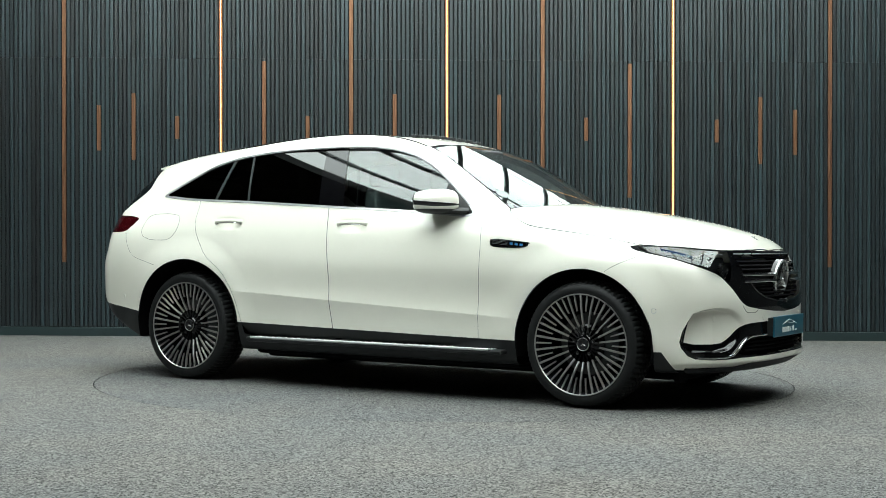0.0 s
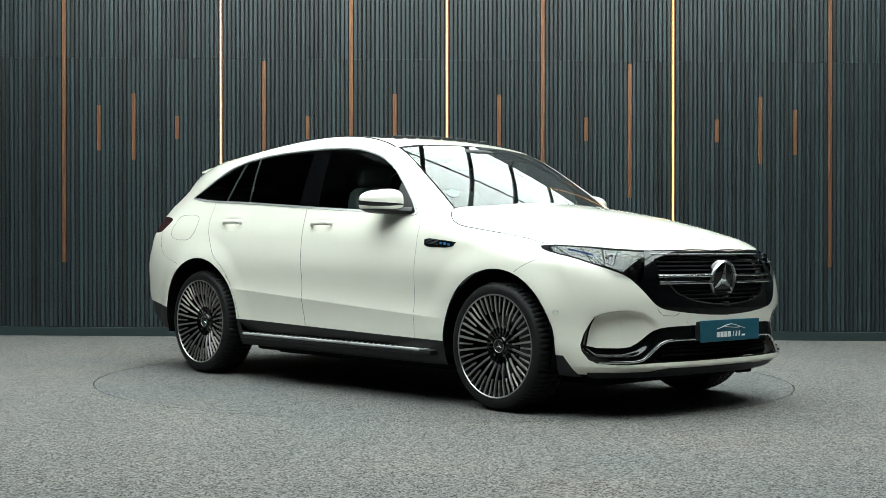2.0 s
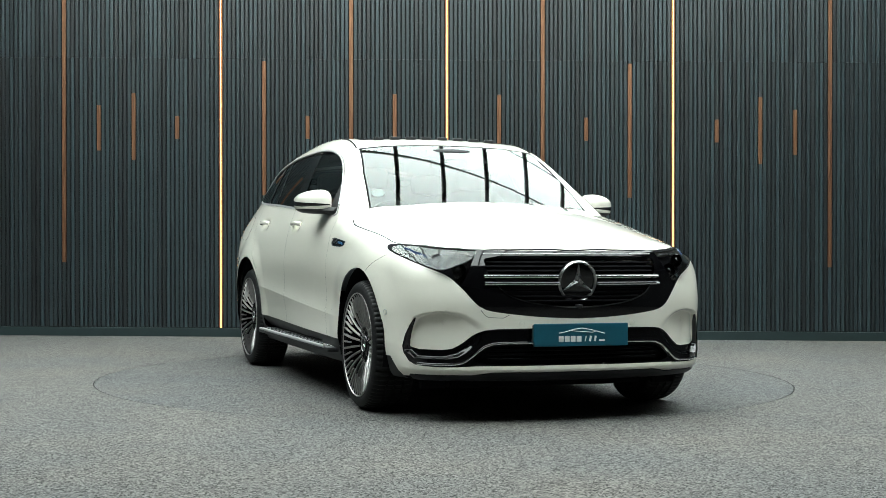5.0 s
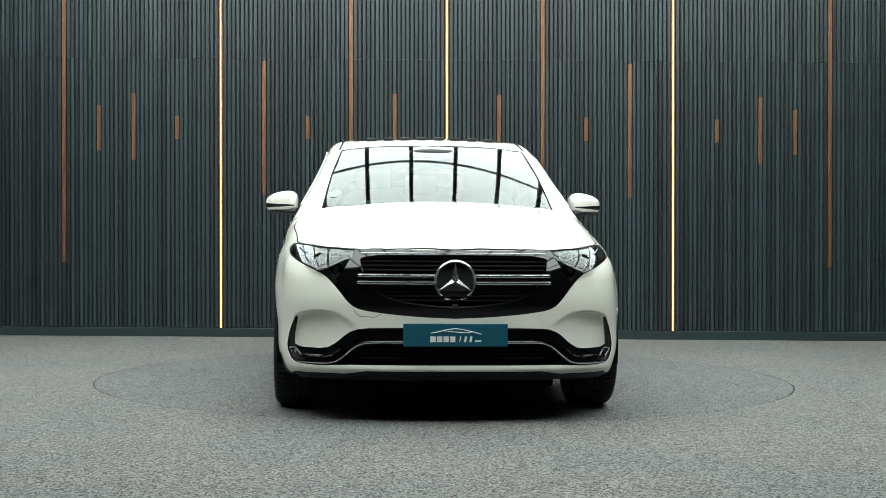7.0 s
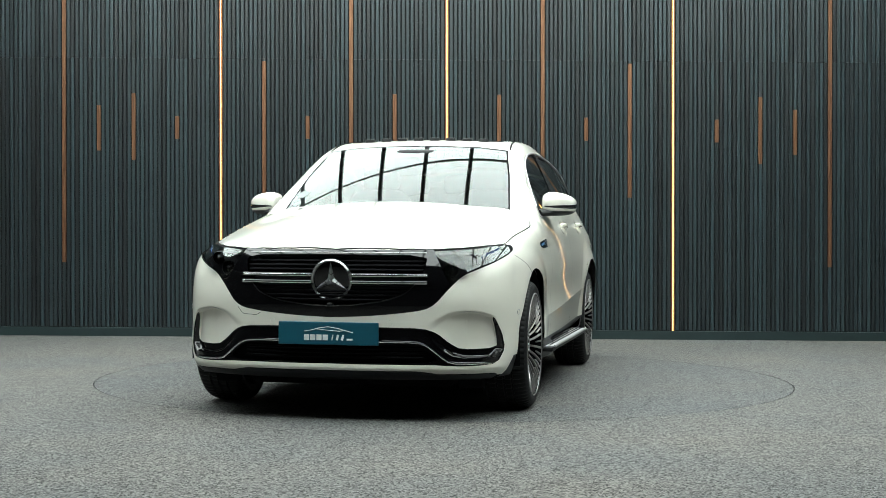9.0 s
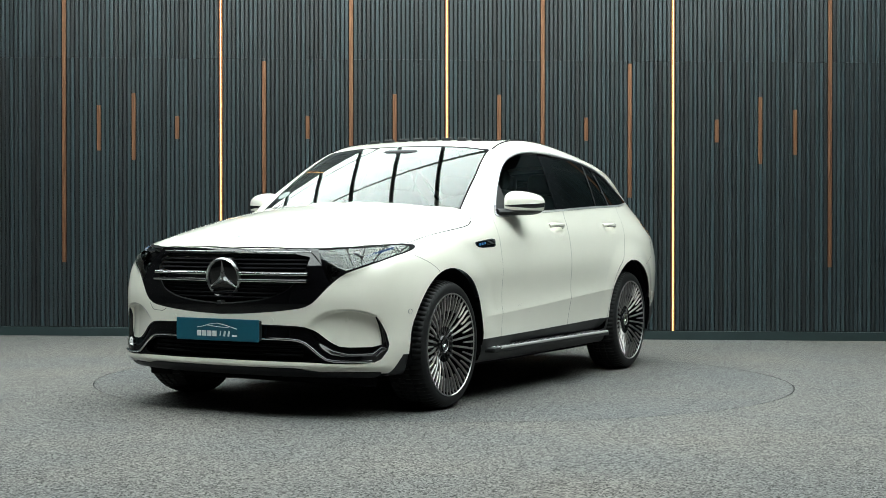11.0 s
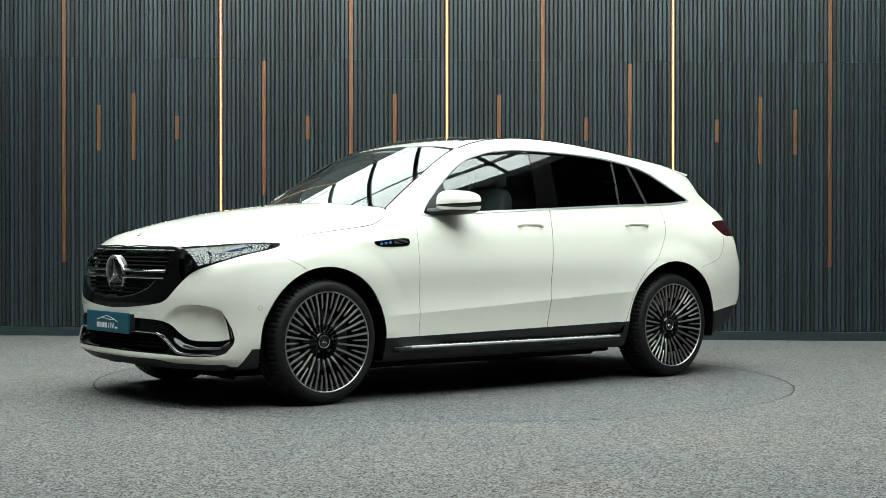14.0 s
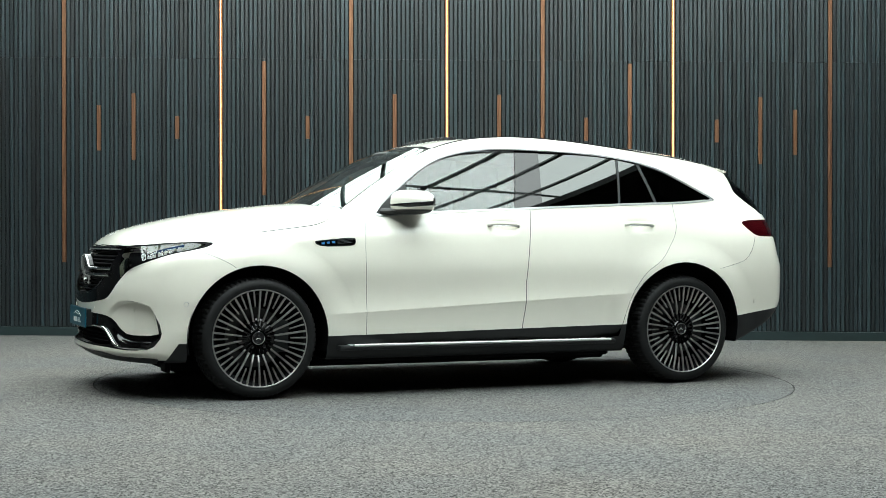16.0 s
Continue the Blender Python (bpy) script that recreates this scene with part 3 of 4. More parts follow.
def build_body():
    M = shell(0.0155)
    for _ in range(2):
        c = M[0][M[2]].mean(1)
        M = refine(M, (c[:, 0] > 1.65) & (np.abs(c[:, 1]) > 0.40) & (np.abs(c[:, 1]) < 0.90) & (c[:, 2] > 0.30) & (c[:, 2] < 0.61))
    for w in (0.028, 0.014):
        M = finer(M, lambda x, y, z: (np.abs(z - crease(x)) < w) & (np.abs(y) > 0.7) & (x > -1.1) & (x < 1.05))
    for w in (0.022, 0.013, 0.008):
        M = finer(M, lambda x, y, z: (np.abs(inside(x, y, BONNET)) < w) & (z > 0.80))
        M = finer(M, lambda x, y, z: ((np.abs(inside(x, z, FRONT_DOOR)) < w) | (np.abs(inside(x, z, REAR_DOOR)) < w)) & (np.abs(y) > 0.66) & (z < 1.19))
    P, N, T = M
    # bumper cheeks pressed in, with a crisp upper lip
    for s in (1, -1):
        d = np.where(P[:, 0] > 1.6, inside(s * P[:, 1], P[:, 2], CHEEK), -0.5)
        ramp_in = np.clip((s * P[:, 1] - 0.45) / 0.25, 0, 1)
        k = np.clip(d / (0.012 + 0.05 * (1 - ramp_in)), 0, 1)
        P = P - N * (0.034 * k * k * (3 - 2 * k) * np.clip((s * P[:, 1] - 0.45) / 0.25, 0, 1))[:, None]
    # hollows behind the door handles
    for hx, hz in HANDLES:
        P = P - N * (0.016 * np.exp(-np.abs((P[:, 0] - hx) / 0.085) ** 3 - np.abs((P[:, 2] - hz + 0.004) / 0.032) ** 3) * (np.abs(P[:, 1]) > 0.6))[:, None]
    moved = np.any(P != M[0], axis=1)
    fn = np.cross(P[T[:, 1]] - P[T[:, 0]], P[T[:, 2]] - P[T[:, 0]])
    vn = np.zeros_like(P)
    for i in range(3):
        np.add.at(vn, T[:, i], fn)
    vn /= np.linalg.norm(vn, axis=1, keepdims=True) + 1e-12
    flip = np.sign(np.sum(vn * N, 1).mean())
    N = np.where(moved[:, None], vn * flip, N)
    M = (P, N, T)

    def cut(M, f):
        return split(M, f(*M[0].T))

    # wheel arches: open
    for wx, r in ((1.437, 0.414), (-1.43, 0.430)):
        _, M = cut(M, lambda x, y, z: np.minimum(np.maximum(r - np.hypot(x - wx, z - 0.362), np.minimum(r - np.abs(x - wx), 0.362 - z)), np.abs(y) - 0.52))
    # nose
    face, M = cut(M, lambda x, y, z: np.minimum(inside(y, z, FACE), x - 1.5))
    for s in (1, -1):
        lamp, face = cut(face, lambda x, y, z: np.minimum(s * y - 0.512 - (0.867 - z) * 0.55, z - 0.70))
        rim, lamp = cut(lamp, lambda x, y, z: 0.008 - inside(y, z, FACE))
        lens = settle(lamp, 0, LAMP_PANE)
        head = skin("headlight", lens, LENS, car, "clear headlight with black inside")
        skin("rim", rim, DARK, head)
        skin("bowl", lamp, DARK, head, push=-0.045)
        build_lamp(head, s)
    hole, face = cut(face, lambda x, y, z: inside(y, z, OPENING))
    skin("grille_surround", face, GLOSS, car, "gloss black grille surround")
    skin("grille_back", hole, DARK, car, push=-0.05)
    # Bright strip just inside the lower edge of the grille opening.
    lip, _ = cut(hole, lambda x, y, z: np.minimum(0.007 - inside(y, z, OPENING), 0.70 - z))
    skin("grille_edge_line", lip, CHROME, car, "thin bright line along the grille's edge", push=0.003)
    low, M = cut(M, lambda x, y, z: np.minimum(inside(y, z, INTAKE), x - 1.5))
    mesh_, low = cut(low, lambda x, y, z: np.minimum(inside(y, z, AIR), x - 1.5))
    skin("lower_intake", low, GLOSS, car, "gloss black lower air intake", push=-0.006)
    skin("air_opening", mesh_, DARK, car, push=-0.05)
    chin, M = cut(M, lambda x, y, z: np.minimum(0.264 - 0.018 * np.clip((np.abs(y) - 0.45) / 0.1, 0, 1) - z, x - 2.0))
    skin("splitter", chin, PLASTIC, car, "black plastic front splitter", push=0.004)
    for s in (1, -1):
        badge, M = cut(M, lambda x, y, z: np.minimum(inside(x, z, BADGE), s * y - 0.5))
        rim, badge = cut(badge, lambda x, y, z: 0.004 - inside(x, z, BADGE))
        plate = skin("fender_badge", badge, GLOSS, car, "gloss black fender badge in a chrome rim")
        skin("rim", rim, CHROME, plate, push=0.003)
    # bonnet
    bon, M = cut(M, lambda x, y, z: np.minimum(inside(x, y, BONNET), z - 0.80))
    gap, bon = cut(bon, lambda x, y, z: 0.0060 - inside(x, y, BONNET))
    skin("bonnet", bon, PAINT, car)
    skin("bonnet_gap", gap, DARK, car, push=-0.003)
    # windscreen
    border = np.array([(-0.705, 1.09), (-0.694, 1.142), (-0.648, 1.33), (-0.585, 1.505), (-0.40, 1.528), (-0.20, 1.536), (0.0, 1.539), (0.20, 1.536), (0.40, 1.528), (0.585, 1.505), (0.648, 1.33), (0.694, 1.142), (0.705, 1.09)])
    ws, M = cut(M, lambda x, y, z: np.minimum(np.minimum(inside(y, z, border), x - 0.05), 1.3 - x))
    frit, ws = cut(ws, lambda x, y, z: 0.010 - inside(y, z, border))
    ws = settle(ws, 0, FRONT_PANE, bend=0.6)
    skin("windscreen", ws, SCREEN, car, "windscreen mirroring the roof light").visible_shadow = False
    skin("windscreen_trim", frit, DARK, car)
    # flanks
    for s in (1, -1):
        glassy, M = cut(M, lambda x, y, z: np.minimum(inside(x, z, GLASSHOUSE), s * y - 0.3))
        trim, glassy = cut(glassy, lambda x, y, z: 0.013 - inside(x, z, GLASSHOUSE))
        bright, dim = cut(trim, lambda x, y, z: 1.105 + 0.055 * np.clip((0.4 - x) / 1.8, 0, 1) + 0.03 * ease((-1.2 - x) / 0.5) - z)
        for strip in loose(bright):
            skin("window_trim", strip, TREAD, car, "polished chrome window trim", push=0.003)
        for strip in loose(dim):
            skin("window_trim", strip, TRIM, car, "satin window trim", push=0.003)
        head = [GLASSHOUSE[i] + (np.array((-0.45, 1.28)) - GLASSHOUSE[i]) * 0.012 / np.hypot(*(np.array((-0.45, 1.28)) - GLASSHOUSE[i])) for i in range(1, 27)]
        pts = [on_skin(x, z, s) for x, z in head]
        part("window_surround", tube([q + n * 0.001 for q, n in pts], 0.0062, 1.0, 8), TRIM, car, "satin window surround", smooth=True)
        glassy = settle(glassy, 1, SIDE_PANE, 0.25)
        for name, line, material in (("sail_panel", (0.475, 0.0), PLASTIC), ("front_window", (-0.231, -0.224), WINDOW), ("door_pillar", (-0.428, -0.139), GLOSS), ("rear_window", (-0.987, -0.173), PRIVACY),
                                     ("divider", (-1.003, -0.173), STEEL), ("fixed_window", (-1.290, 0.323), PRIVACY), ("divider", (-1.312, 0.323), STEEL), ("quarter_window", (-9.0, 0.0), PRIVACY)):
            piece, glassy = cut(glassy, lambda x, y, z: x - line[0] - line[1] * (z - 1.13))
            ob = skin(name, piece, material, car, push=-0.006 if "window" in name else -0.002)
            if material in (WINDOW, PRIVACY):
                ob.visible_shadow = False
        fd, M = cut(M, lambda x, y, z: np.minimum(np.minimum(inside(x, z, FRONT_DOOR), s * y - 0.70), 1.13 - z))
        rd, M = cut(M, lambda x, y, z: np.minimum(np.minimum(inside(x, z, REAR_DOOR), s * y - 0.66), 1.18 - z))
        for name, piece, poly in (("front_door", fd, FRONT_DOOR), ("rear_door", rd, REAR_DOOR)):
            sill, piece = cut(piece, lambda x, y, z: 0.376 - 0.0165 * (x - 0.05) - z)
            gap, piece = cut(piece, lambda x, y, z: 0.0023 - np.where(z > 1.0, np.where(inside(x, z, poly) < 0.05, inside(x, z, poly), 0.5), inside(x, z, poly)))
            ob = skin(name, piece, PAINT, car)
            for seam in loose(gap):
                skin("gap", seam, DARK, ob, push=-0.006)
            sill = (sill[0] - np.stack([0 * sill[0][:, 0], s * np.clip(0.376 - sill[0][:, 2], 0, 1) * 0.75, 0 * sill[0][:, 0]], 1), sill[1], sill[2])
            skin("sill", sill, PLASTIC, car, "black plastic sill", push=-0.004)
            skin("lining", piece, LEATHER, ob, "dark door lining", push=-0.05)
        for line in (((1.765, 0.852), (1.67, 0.815), (1.61, 0.783), (1.578, 0.761)), ((-2.045, 0.965), (-2.02, 0.91), (-1.985, 0.855), (-1.93, 0.805), (-1.85, 0.782), (-1.70, 0.749))):
            part("panel_seam", tube([on_skin(x, z, s)[0] for x, z in round_off(line, 2, False)], 0.0010, 1, 6), DARK, car, "fine dark panel seam")
        dark, M = cut(M, lambda x, y, z: np.minimum(np.where(x > 1.5, np.minimum(0.332 - z - np.clip((x - 1.9) * 1.6, 0, 0.2), 2.03 - x), np.where(x < -1.5, 0.437 - z - 0.11 * (x + 1.85), 0.376 - 0.0165 * (x - 0.05) - z)), s * y))
        skin("lower_cladding", dark, PLASTIC, car, "black plastic lower cladding", push=-0.003)
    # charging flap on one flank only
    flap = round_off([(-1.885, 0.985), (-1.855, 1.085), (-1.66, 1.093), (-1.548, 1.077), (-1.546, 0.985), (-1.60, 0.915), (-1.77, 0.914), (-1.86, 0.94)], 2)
    part("charging_flap_seam", tube([on_skin(x, z, -1)[0] for x, z in np.concatenate([flap, flap[:1]])], 0.0011, 1, 6), DARK, car, "fine seam of the charging flap")
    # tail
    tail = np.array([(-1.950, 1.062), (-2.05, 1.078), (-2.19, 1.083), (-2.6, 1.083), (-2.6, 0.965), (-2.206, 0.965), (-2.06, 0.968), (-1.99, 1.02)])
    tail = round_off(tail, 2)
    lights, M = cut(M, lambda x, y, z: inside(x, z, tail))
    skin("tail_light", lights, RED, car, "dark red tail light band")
    rear, M = cut(M, lambda x, y, z: np.minimum(np.minimum(0.66 - np.abs(y) - 0.35 * (z - 1.1), -2.02 - x), np.minimum(z - 1.13, 1.415 - z)))
    skin("rear_window", rear, PRIVACY, car)
    edge, M = cut(M, lambda x, y, z: np.minimum(np.minimum(0.70 - np.abs(y) - 0.35 * (z - 1.1), -2.02 - x), np.minimum(z - 1.12, 1.425 - z)))
    skin("rear_window_trim", edge, GLOSS, car)
    # roof glass and the front bumper
    pano, M = cut(M, lambda x, y, z: np.minimum(np.minimum(0.50 - np.abs(y), z - 1.45), np.minimum(-0.02 - x, x + 1.35)))
    skin("roof_glass", pano, GLOSS, car, "black panoramic roof glass", push=-0.002)
    floor_pan, M = cut(M, lambda x, y, z: 0.235 - z)
    skin("underbody", floor_pan, DARK, car)
    bumper, M = cut(M, lambda x, y, z: np.minimum(x - 1.62 - 0.35 * (z - 0.76), 0.9 - z))
    skin("front_bumper", bumper, PAINT, car)
    back, M = cut(M, lambda x, y, z: np.minimum(-1.86 - x, 0.80 - z))
    skin("rear_bumper", back, PAINT, car)
    skin("body", M, PAINT, car)
    lining, _ = cut(M, lambda x, y, z: np.minimum(z - 1.08, 1.0 - x))
    skin("headliner", lining, LEATHER, car, "dark cabin lining", push=-0.028)
    skin("headliner", pano, LEATHER, car, "dark cabin lining", push=-0.028)


def build_lamp(head, s):
    """Reflector barrels and a light bar behind the headlight's glass."""
    for y, z, r in ((0.685, 0.828, 0.032), (0.60, 0.775, 0.036)):
        p, n = on_nose(s * y, z)
        m = Matrix.Translation(p - Vector((0.035, 0, 0)))
        prof = [(r, 0.0), (r * 1.08, 0.012), (r, 0.016), (r * 0.8, 0.004), (r * 0.7, 0.0), (r * 0.45, 0.014), (0.0005, 0.02)]
        part("projector", lathe(prof, 24), GLOSS, head, smooth=True, m=m @ pose(0, 0, 0, 0, 0, -90))
    pts = []
    for y, z in ((0.80, 0.885), (0.77, 0.862), (0.73, 0.842), (0.69, 0.86), (0.60, 0.862), (0.53, 0.855)):
        p, n = on_nose(s * y, z)
        pts.append(p - Vector((0.022, 0, 0)))
    part("light_bar", tube(pts[:3], 0.008, 0.5), DRL, head, smooth=True)
    part("light_bar", tube(pts[3:], 0.005, 0.6), SATIN, head, smooth=True)


build_body()


# ---- the car's fittings ----
def ribbed(profile, steps, tread, depth, every):
    """A tyre turned from its profile, with grooves cut across the tread."""
    bm = bmesh.new()
    rings = []
    for i in range(steps):
        a = 2 * math.pi * i / steps
        cutting = i % every == 0
        rings.append([bm.verts.new(((r - (depth if cutting and r > tread else 0)) * math.cos(a + 0.05 * abs(y - 0.81)), y, (r - (depth if cutting and r > tread else 0)) * math.sin(a + 0.05 * abs(y - 0.81)))) for r, y in profile])
    for i in range(steps):
        p, q = rings[i], rings[(i + 1) % steps]
        for j in range(len(profile) - 1):
            bm.faces.new((p[j], q[j], q[j + 1], p[j + 1]))
    return bm


TYRE = [(0.264, 0.922), (0.272, 0.931), (0.278, 0.930), (0.288, 0.935), (0.306, 0.938), (0.322, 0.934), (0.336, 0.924), (0.346, 0.908), (0.351, 0.892), (0.3535, 0.868), (0.3545, 0.860),
        (0.346, 0.858), (0.346, 0.850), (0.355, 0.848), (0.3555, 0.818), (0.347, 0.816), (0.347, 0.806), (0.3555, 0.804), (0.355, 0.774), (0.346, 0.772), (0.346, 0.764), (0.3545, 0.762), (0.3515, 0.730), (0.342, 0.71), (0.30, 0.69), (0.264, 0.70)]
RIM = [(0.2845, 0.930), (0.2835, 0.937), (0.279, 0.938), (0.276, 0.934)]
BARREL = [(0.277, 0.934), (0.262, 0.926), (0.256, 0.90), (0.250, 0.83), (0.246, 0.72), (0.10, 0.715), (0.02, 0.715)]
HUB = [(0.118, 0.840), (0.112, 0.856), (0.085, 0.868), (0.055, 0.882), (0.046, 0.894), (0.040, 0.888)]
CAP = [(0.037, 0.888), (0.037, 0.897), (0.034, 0.900), (0.026, 0.900), (0.025, 0.897), (0.0005, 0.898)]


def spoke_bm(r0, r1, w0, w1, y0, y1, deep):
    """One tapered spoke along +z, its face bevelled, dropping back towards the hub."""
    bm = bmesh.new()
    rings = []
    for r, w, y in ((r0, w0, y0), (r0 + 0.25 * (r1 - r0), w0 + 0.3 * (w1 - w0), y0 + 0.42 * (y1 - y0)), (r0 + 0.6 * (r1 - r0), w0 + 0.65 * (w1 - w0), y0 + 0.8 * (y1 - y0)), (r1, w1, y1)):
        rings.append([bm.verts.new(p) for p in ((-w, y - deep, r), (-w, y - 0.002, r), (-w + 0.0012, y, r), (w - 0.0012, y, r), (w, y - 0.002, r), (w, y - deep, r))])
    for p, q in zip(rings, rings[1:]):
        for k in range(5):
            bm.faces.new((p[k], q[k], q[k + 1], p[k + 1]))
    bm.faces.new(rings[0])
    bm.faces.new(rings[-1][::-1])
    return bm


def build_wheel(x, s):
    m = pose(x, 0, 0.355, 0, 0, 0 if s > 0 else 180)
    wheel = part("wheel", lathe(BARREL, 72), DARK, car, "black alloy wheel with machined grey multi-spoke face", smooth=True, m=m)
    part("tyre", ribbed(TYRE, 216, 0.340, 0.009, 3), RUBBER, wheel, "black low-profile tyre", smooth=True)
    part("rim", lathe(RIM, 96), ALLOY, wheel, "machined grey rim lip", smooth=True)
    part("hub", lathe(HUB, 48), GLOSS, wheel, smooth=True)
    cap = part("centre_cap", lathe(CAP, 32), CAPBLACK, wheel, "dark ringed centre cap", smooth=True)
    part("cap_ring", lathe([(0.0375, 0.897), (0.0375, 0.9005), (0.0345, 0.9015), (0.0335, 0.900)], 32), SATIN, cap, smooth=True)
    part("brake_disc", lathe([(0.175, 0.80), (0.175, 0.815), (0.09, 0.815), (0.085, 0.84), (0.03, 0.84)], 48), DISC, wheel, smooth=True)
    part("caliper", boxed(-0.20, -0.09, 0.79, 0.85, -0.09, 0.10, 0.02), STEEL, wheel, smooth=True)
    for i in range(5):
        a = 2 * math.pi * i / 5
        part("bolt", lathe([(0.011, 0.875), (0.011, 0.893), (0.006, 0.893), (0.0005, 0.888)], 10), GLOSS, wheel, m=pose(0.062 * math.sin(a), 0, 0.062 * math.cos(a)))
    long = part("spoke", spoke_bm(0.098, 0.279, 0.0052, 0.0060, 0.893, 0.9345, 0.011), ALLOY, wheel)
    stub = part("spoke", spoke_bm(0.186, 0.279, 0.0038, 0.0050, 0.922, 0.9335, 0.010), ALLOY, wheel)
    root = part("spoke_root", spoke_bm(0.042, 0.102, 0.005, 0.006, 0.884, 0.892, 0.03), GLOSS, wheel)
    for i in range(22):
        for k, ob in enumerate((long, stub, root)):
            o = ob if i == 0 else ob.copy()
            if i:
                scene.collection.objects.link(o)
            o.matrix_basis = pose(0, 0, 0, 0, 360 / 22 * (i + (0.5 if k == 1 else 0)), 0)
    for k in range(3):
        part("emblem_ray", spoke_bm(0.001, 0.022, 0.005, 0.0008, 0.900, 0.8995, 0.004), CHROME, wheel, m=pose(0, 0, 0, 0, 120 * k, 0))
    return wheel


def build_arch(x, s, r):
    bm = bmesh.new()
    rows = []
    for i in range(33):
        a = math.radians(-13 + 206 * i / 32)
        rows.append([bm.verts.new((x + rr * math.cos(a), s * y, 0.362 + rr * math.sin(a))) for rr, y in ((r + 0.004, 0.915), (r + 0.012, 0.88), (r + 0.012, 0.50), (0.05, 0.48))])
    for p, q in zip(rows, rows[1:]):
        for k in range(3):
            bm.faces.new((p[k], q[k], q[k + 1], p[k + 1]))
    part("wheel_arch_liner", bm, DARK, car, "black wheel arch liner", smooth=True)


for wx, r in ((1.4365, 0.414), (-1.4365, 0.430)):
    for s in (1, -1):
        build_wheel(wx, s)
        build_arch(wx, s, r)


def blob(cx, cy, cz, ax, ay, az, e, shape=None, nu=48, nv=32):
    """A rounded block as a net of triangles with normals."""
    P, T = [], []
    for j in range(nv + 1):
        v = -math.pi / 2 + math.pi * j / nv
        for i in range(nu):
            u = 2 * math.pi * i / nu
            c = [math.copysign(abs(k) ** e, k) for k in (math.cos(v) * math.cos(u), math.cos(v) * math.sin(u), math.sin(v))]
            q = [c[0] * ax, c[1] * ay, c[2] * az]
            if shape:
                q = shape(*q)
            P.append((cx + q[0], cy + q[1], cz + q[2]))
    for j in range(nv):
        for i in range(nu):
            a, b = j * nu + i, j * nu + (i + 1) % nu
            T += [(a, b, b + nu), (a, b + nu, a + nu)]
    P, T = np.array(P), np.array(T)
    fn = np.cross(P[T[:, 1]] - P[T[:, 0]], P[T[:, 2]] - P[T[:, 0]])
    N = np.zeros_like(P)
    for i in range(3):
        np.add.at(N, T[:, i], fn)
    return P, N / (np.linalg.norm(N, axis=1, keepdims=True) + 1e-12), T


def build_mirror(s):
    def shape(x, y, z):
        k = np.clip((y + 0.10) / 0.2, 0, 1)
        top = 1 - 0.45 * k ** 2.2
        z = z * top if z > 0 else z * (1 - 0.15 * k)
        return x * (1 - 0.30 * k ** 2) - 0.05 * k - 0.10 * max(z, 0), y, z
    P, N, T = blob(0.515, 0.950, 1.155, 0.125, 0.102, 0.078, 0.62, shape)
    if s < 0:
        P, N, T = P * (1, -1, 1), N * (1, -1, 1), T[:, ::-1]
    M = (P, N, T)
    back, M = split(M, 0.405 - M[0][:, 0])
    cap, base = split(M, M[0][:, 2] - 1.110)
    strip, cap = split(cap, np.minimum(0.003 + 0.010 * np.clip((s * cap[0][:, 1] - 0.86) / 0.17, 0, 1) - np.abs(M_line(cap[0]) - cap[0][:, 2]), s * cap[0][:, 1] - 0.872))
    body = skin("door_mirror", cap, PAINT, car, "white door mirror on a black foot")
    skin("lower_shell", base, PLASTIC, body)
    skin("indicator", strip, SMOKE, body, "smoked indicator strip")
    skin("mirror_glass", back, CHROME, body, "mirror glass")
    part("foot", tube([(0.655, s * 0.835, 1.098), (0.60, s * 0.875, 1.100), (0.545, s * 0.93, 1.104)], 0.022, 1.8, 10), PLASTIC, body, smooth=True)


def M_line(P):
    return 1.136 + 0.012 * np.clip((0.55 - P[:, 0]) / 0.15, 0, 1)


for s in (1, -1):
    build_mirror(s)


def build_handle(x, z, s):
    pts = []
    for k in range(9):
        u = -1 + 2 * k / 8
        p, n = on_skin(x + 0.108 * u, z + 0.004 * u * 0.5 + 0.004, s)
        pts.append(p + n * (0.024 * (1 - u ** 4) + 0.001))
    h = part("door_handle", tube(pts, 0.0135, 0.7, 12), PAINT, car, "white door handle with a chrome edge", smooth=True)
    part("chrome_edge", tube([p + Vector((0, 0, -0.010)) for p in pts[1:-1]], 0.0055, 1.3, 8), CHROME, h, smooth=True)


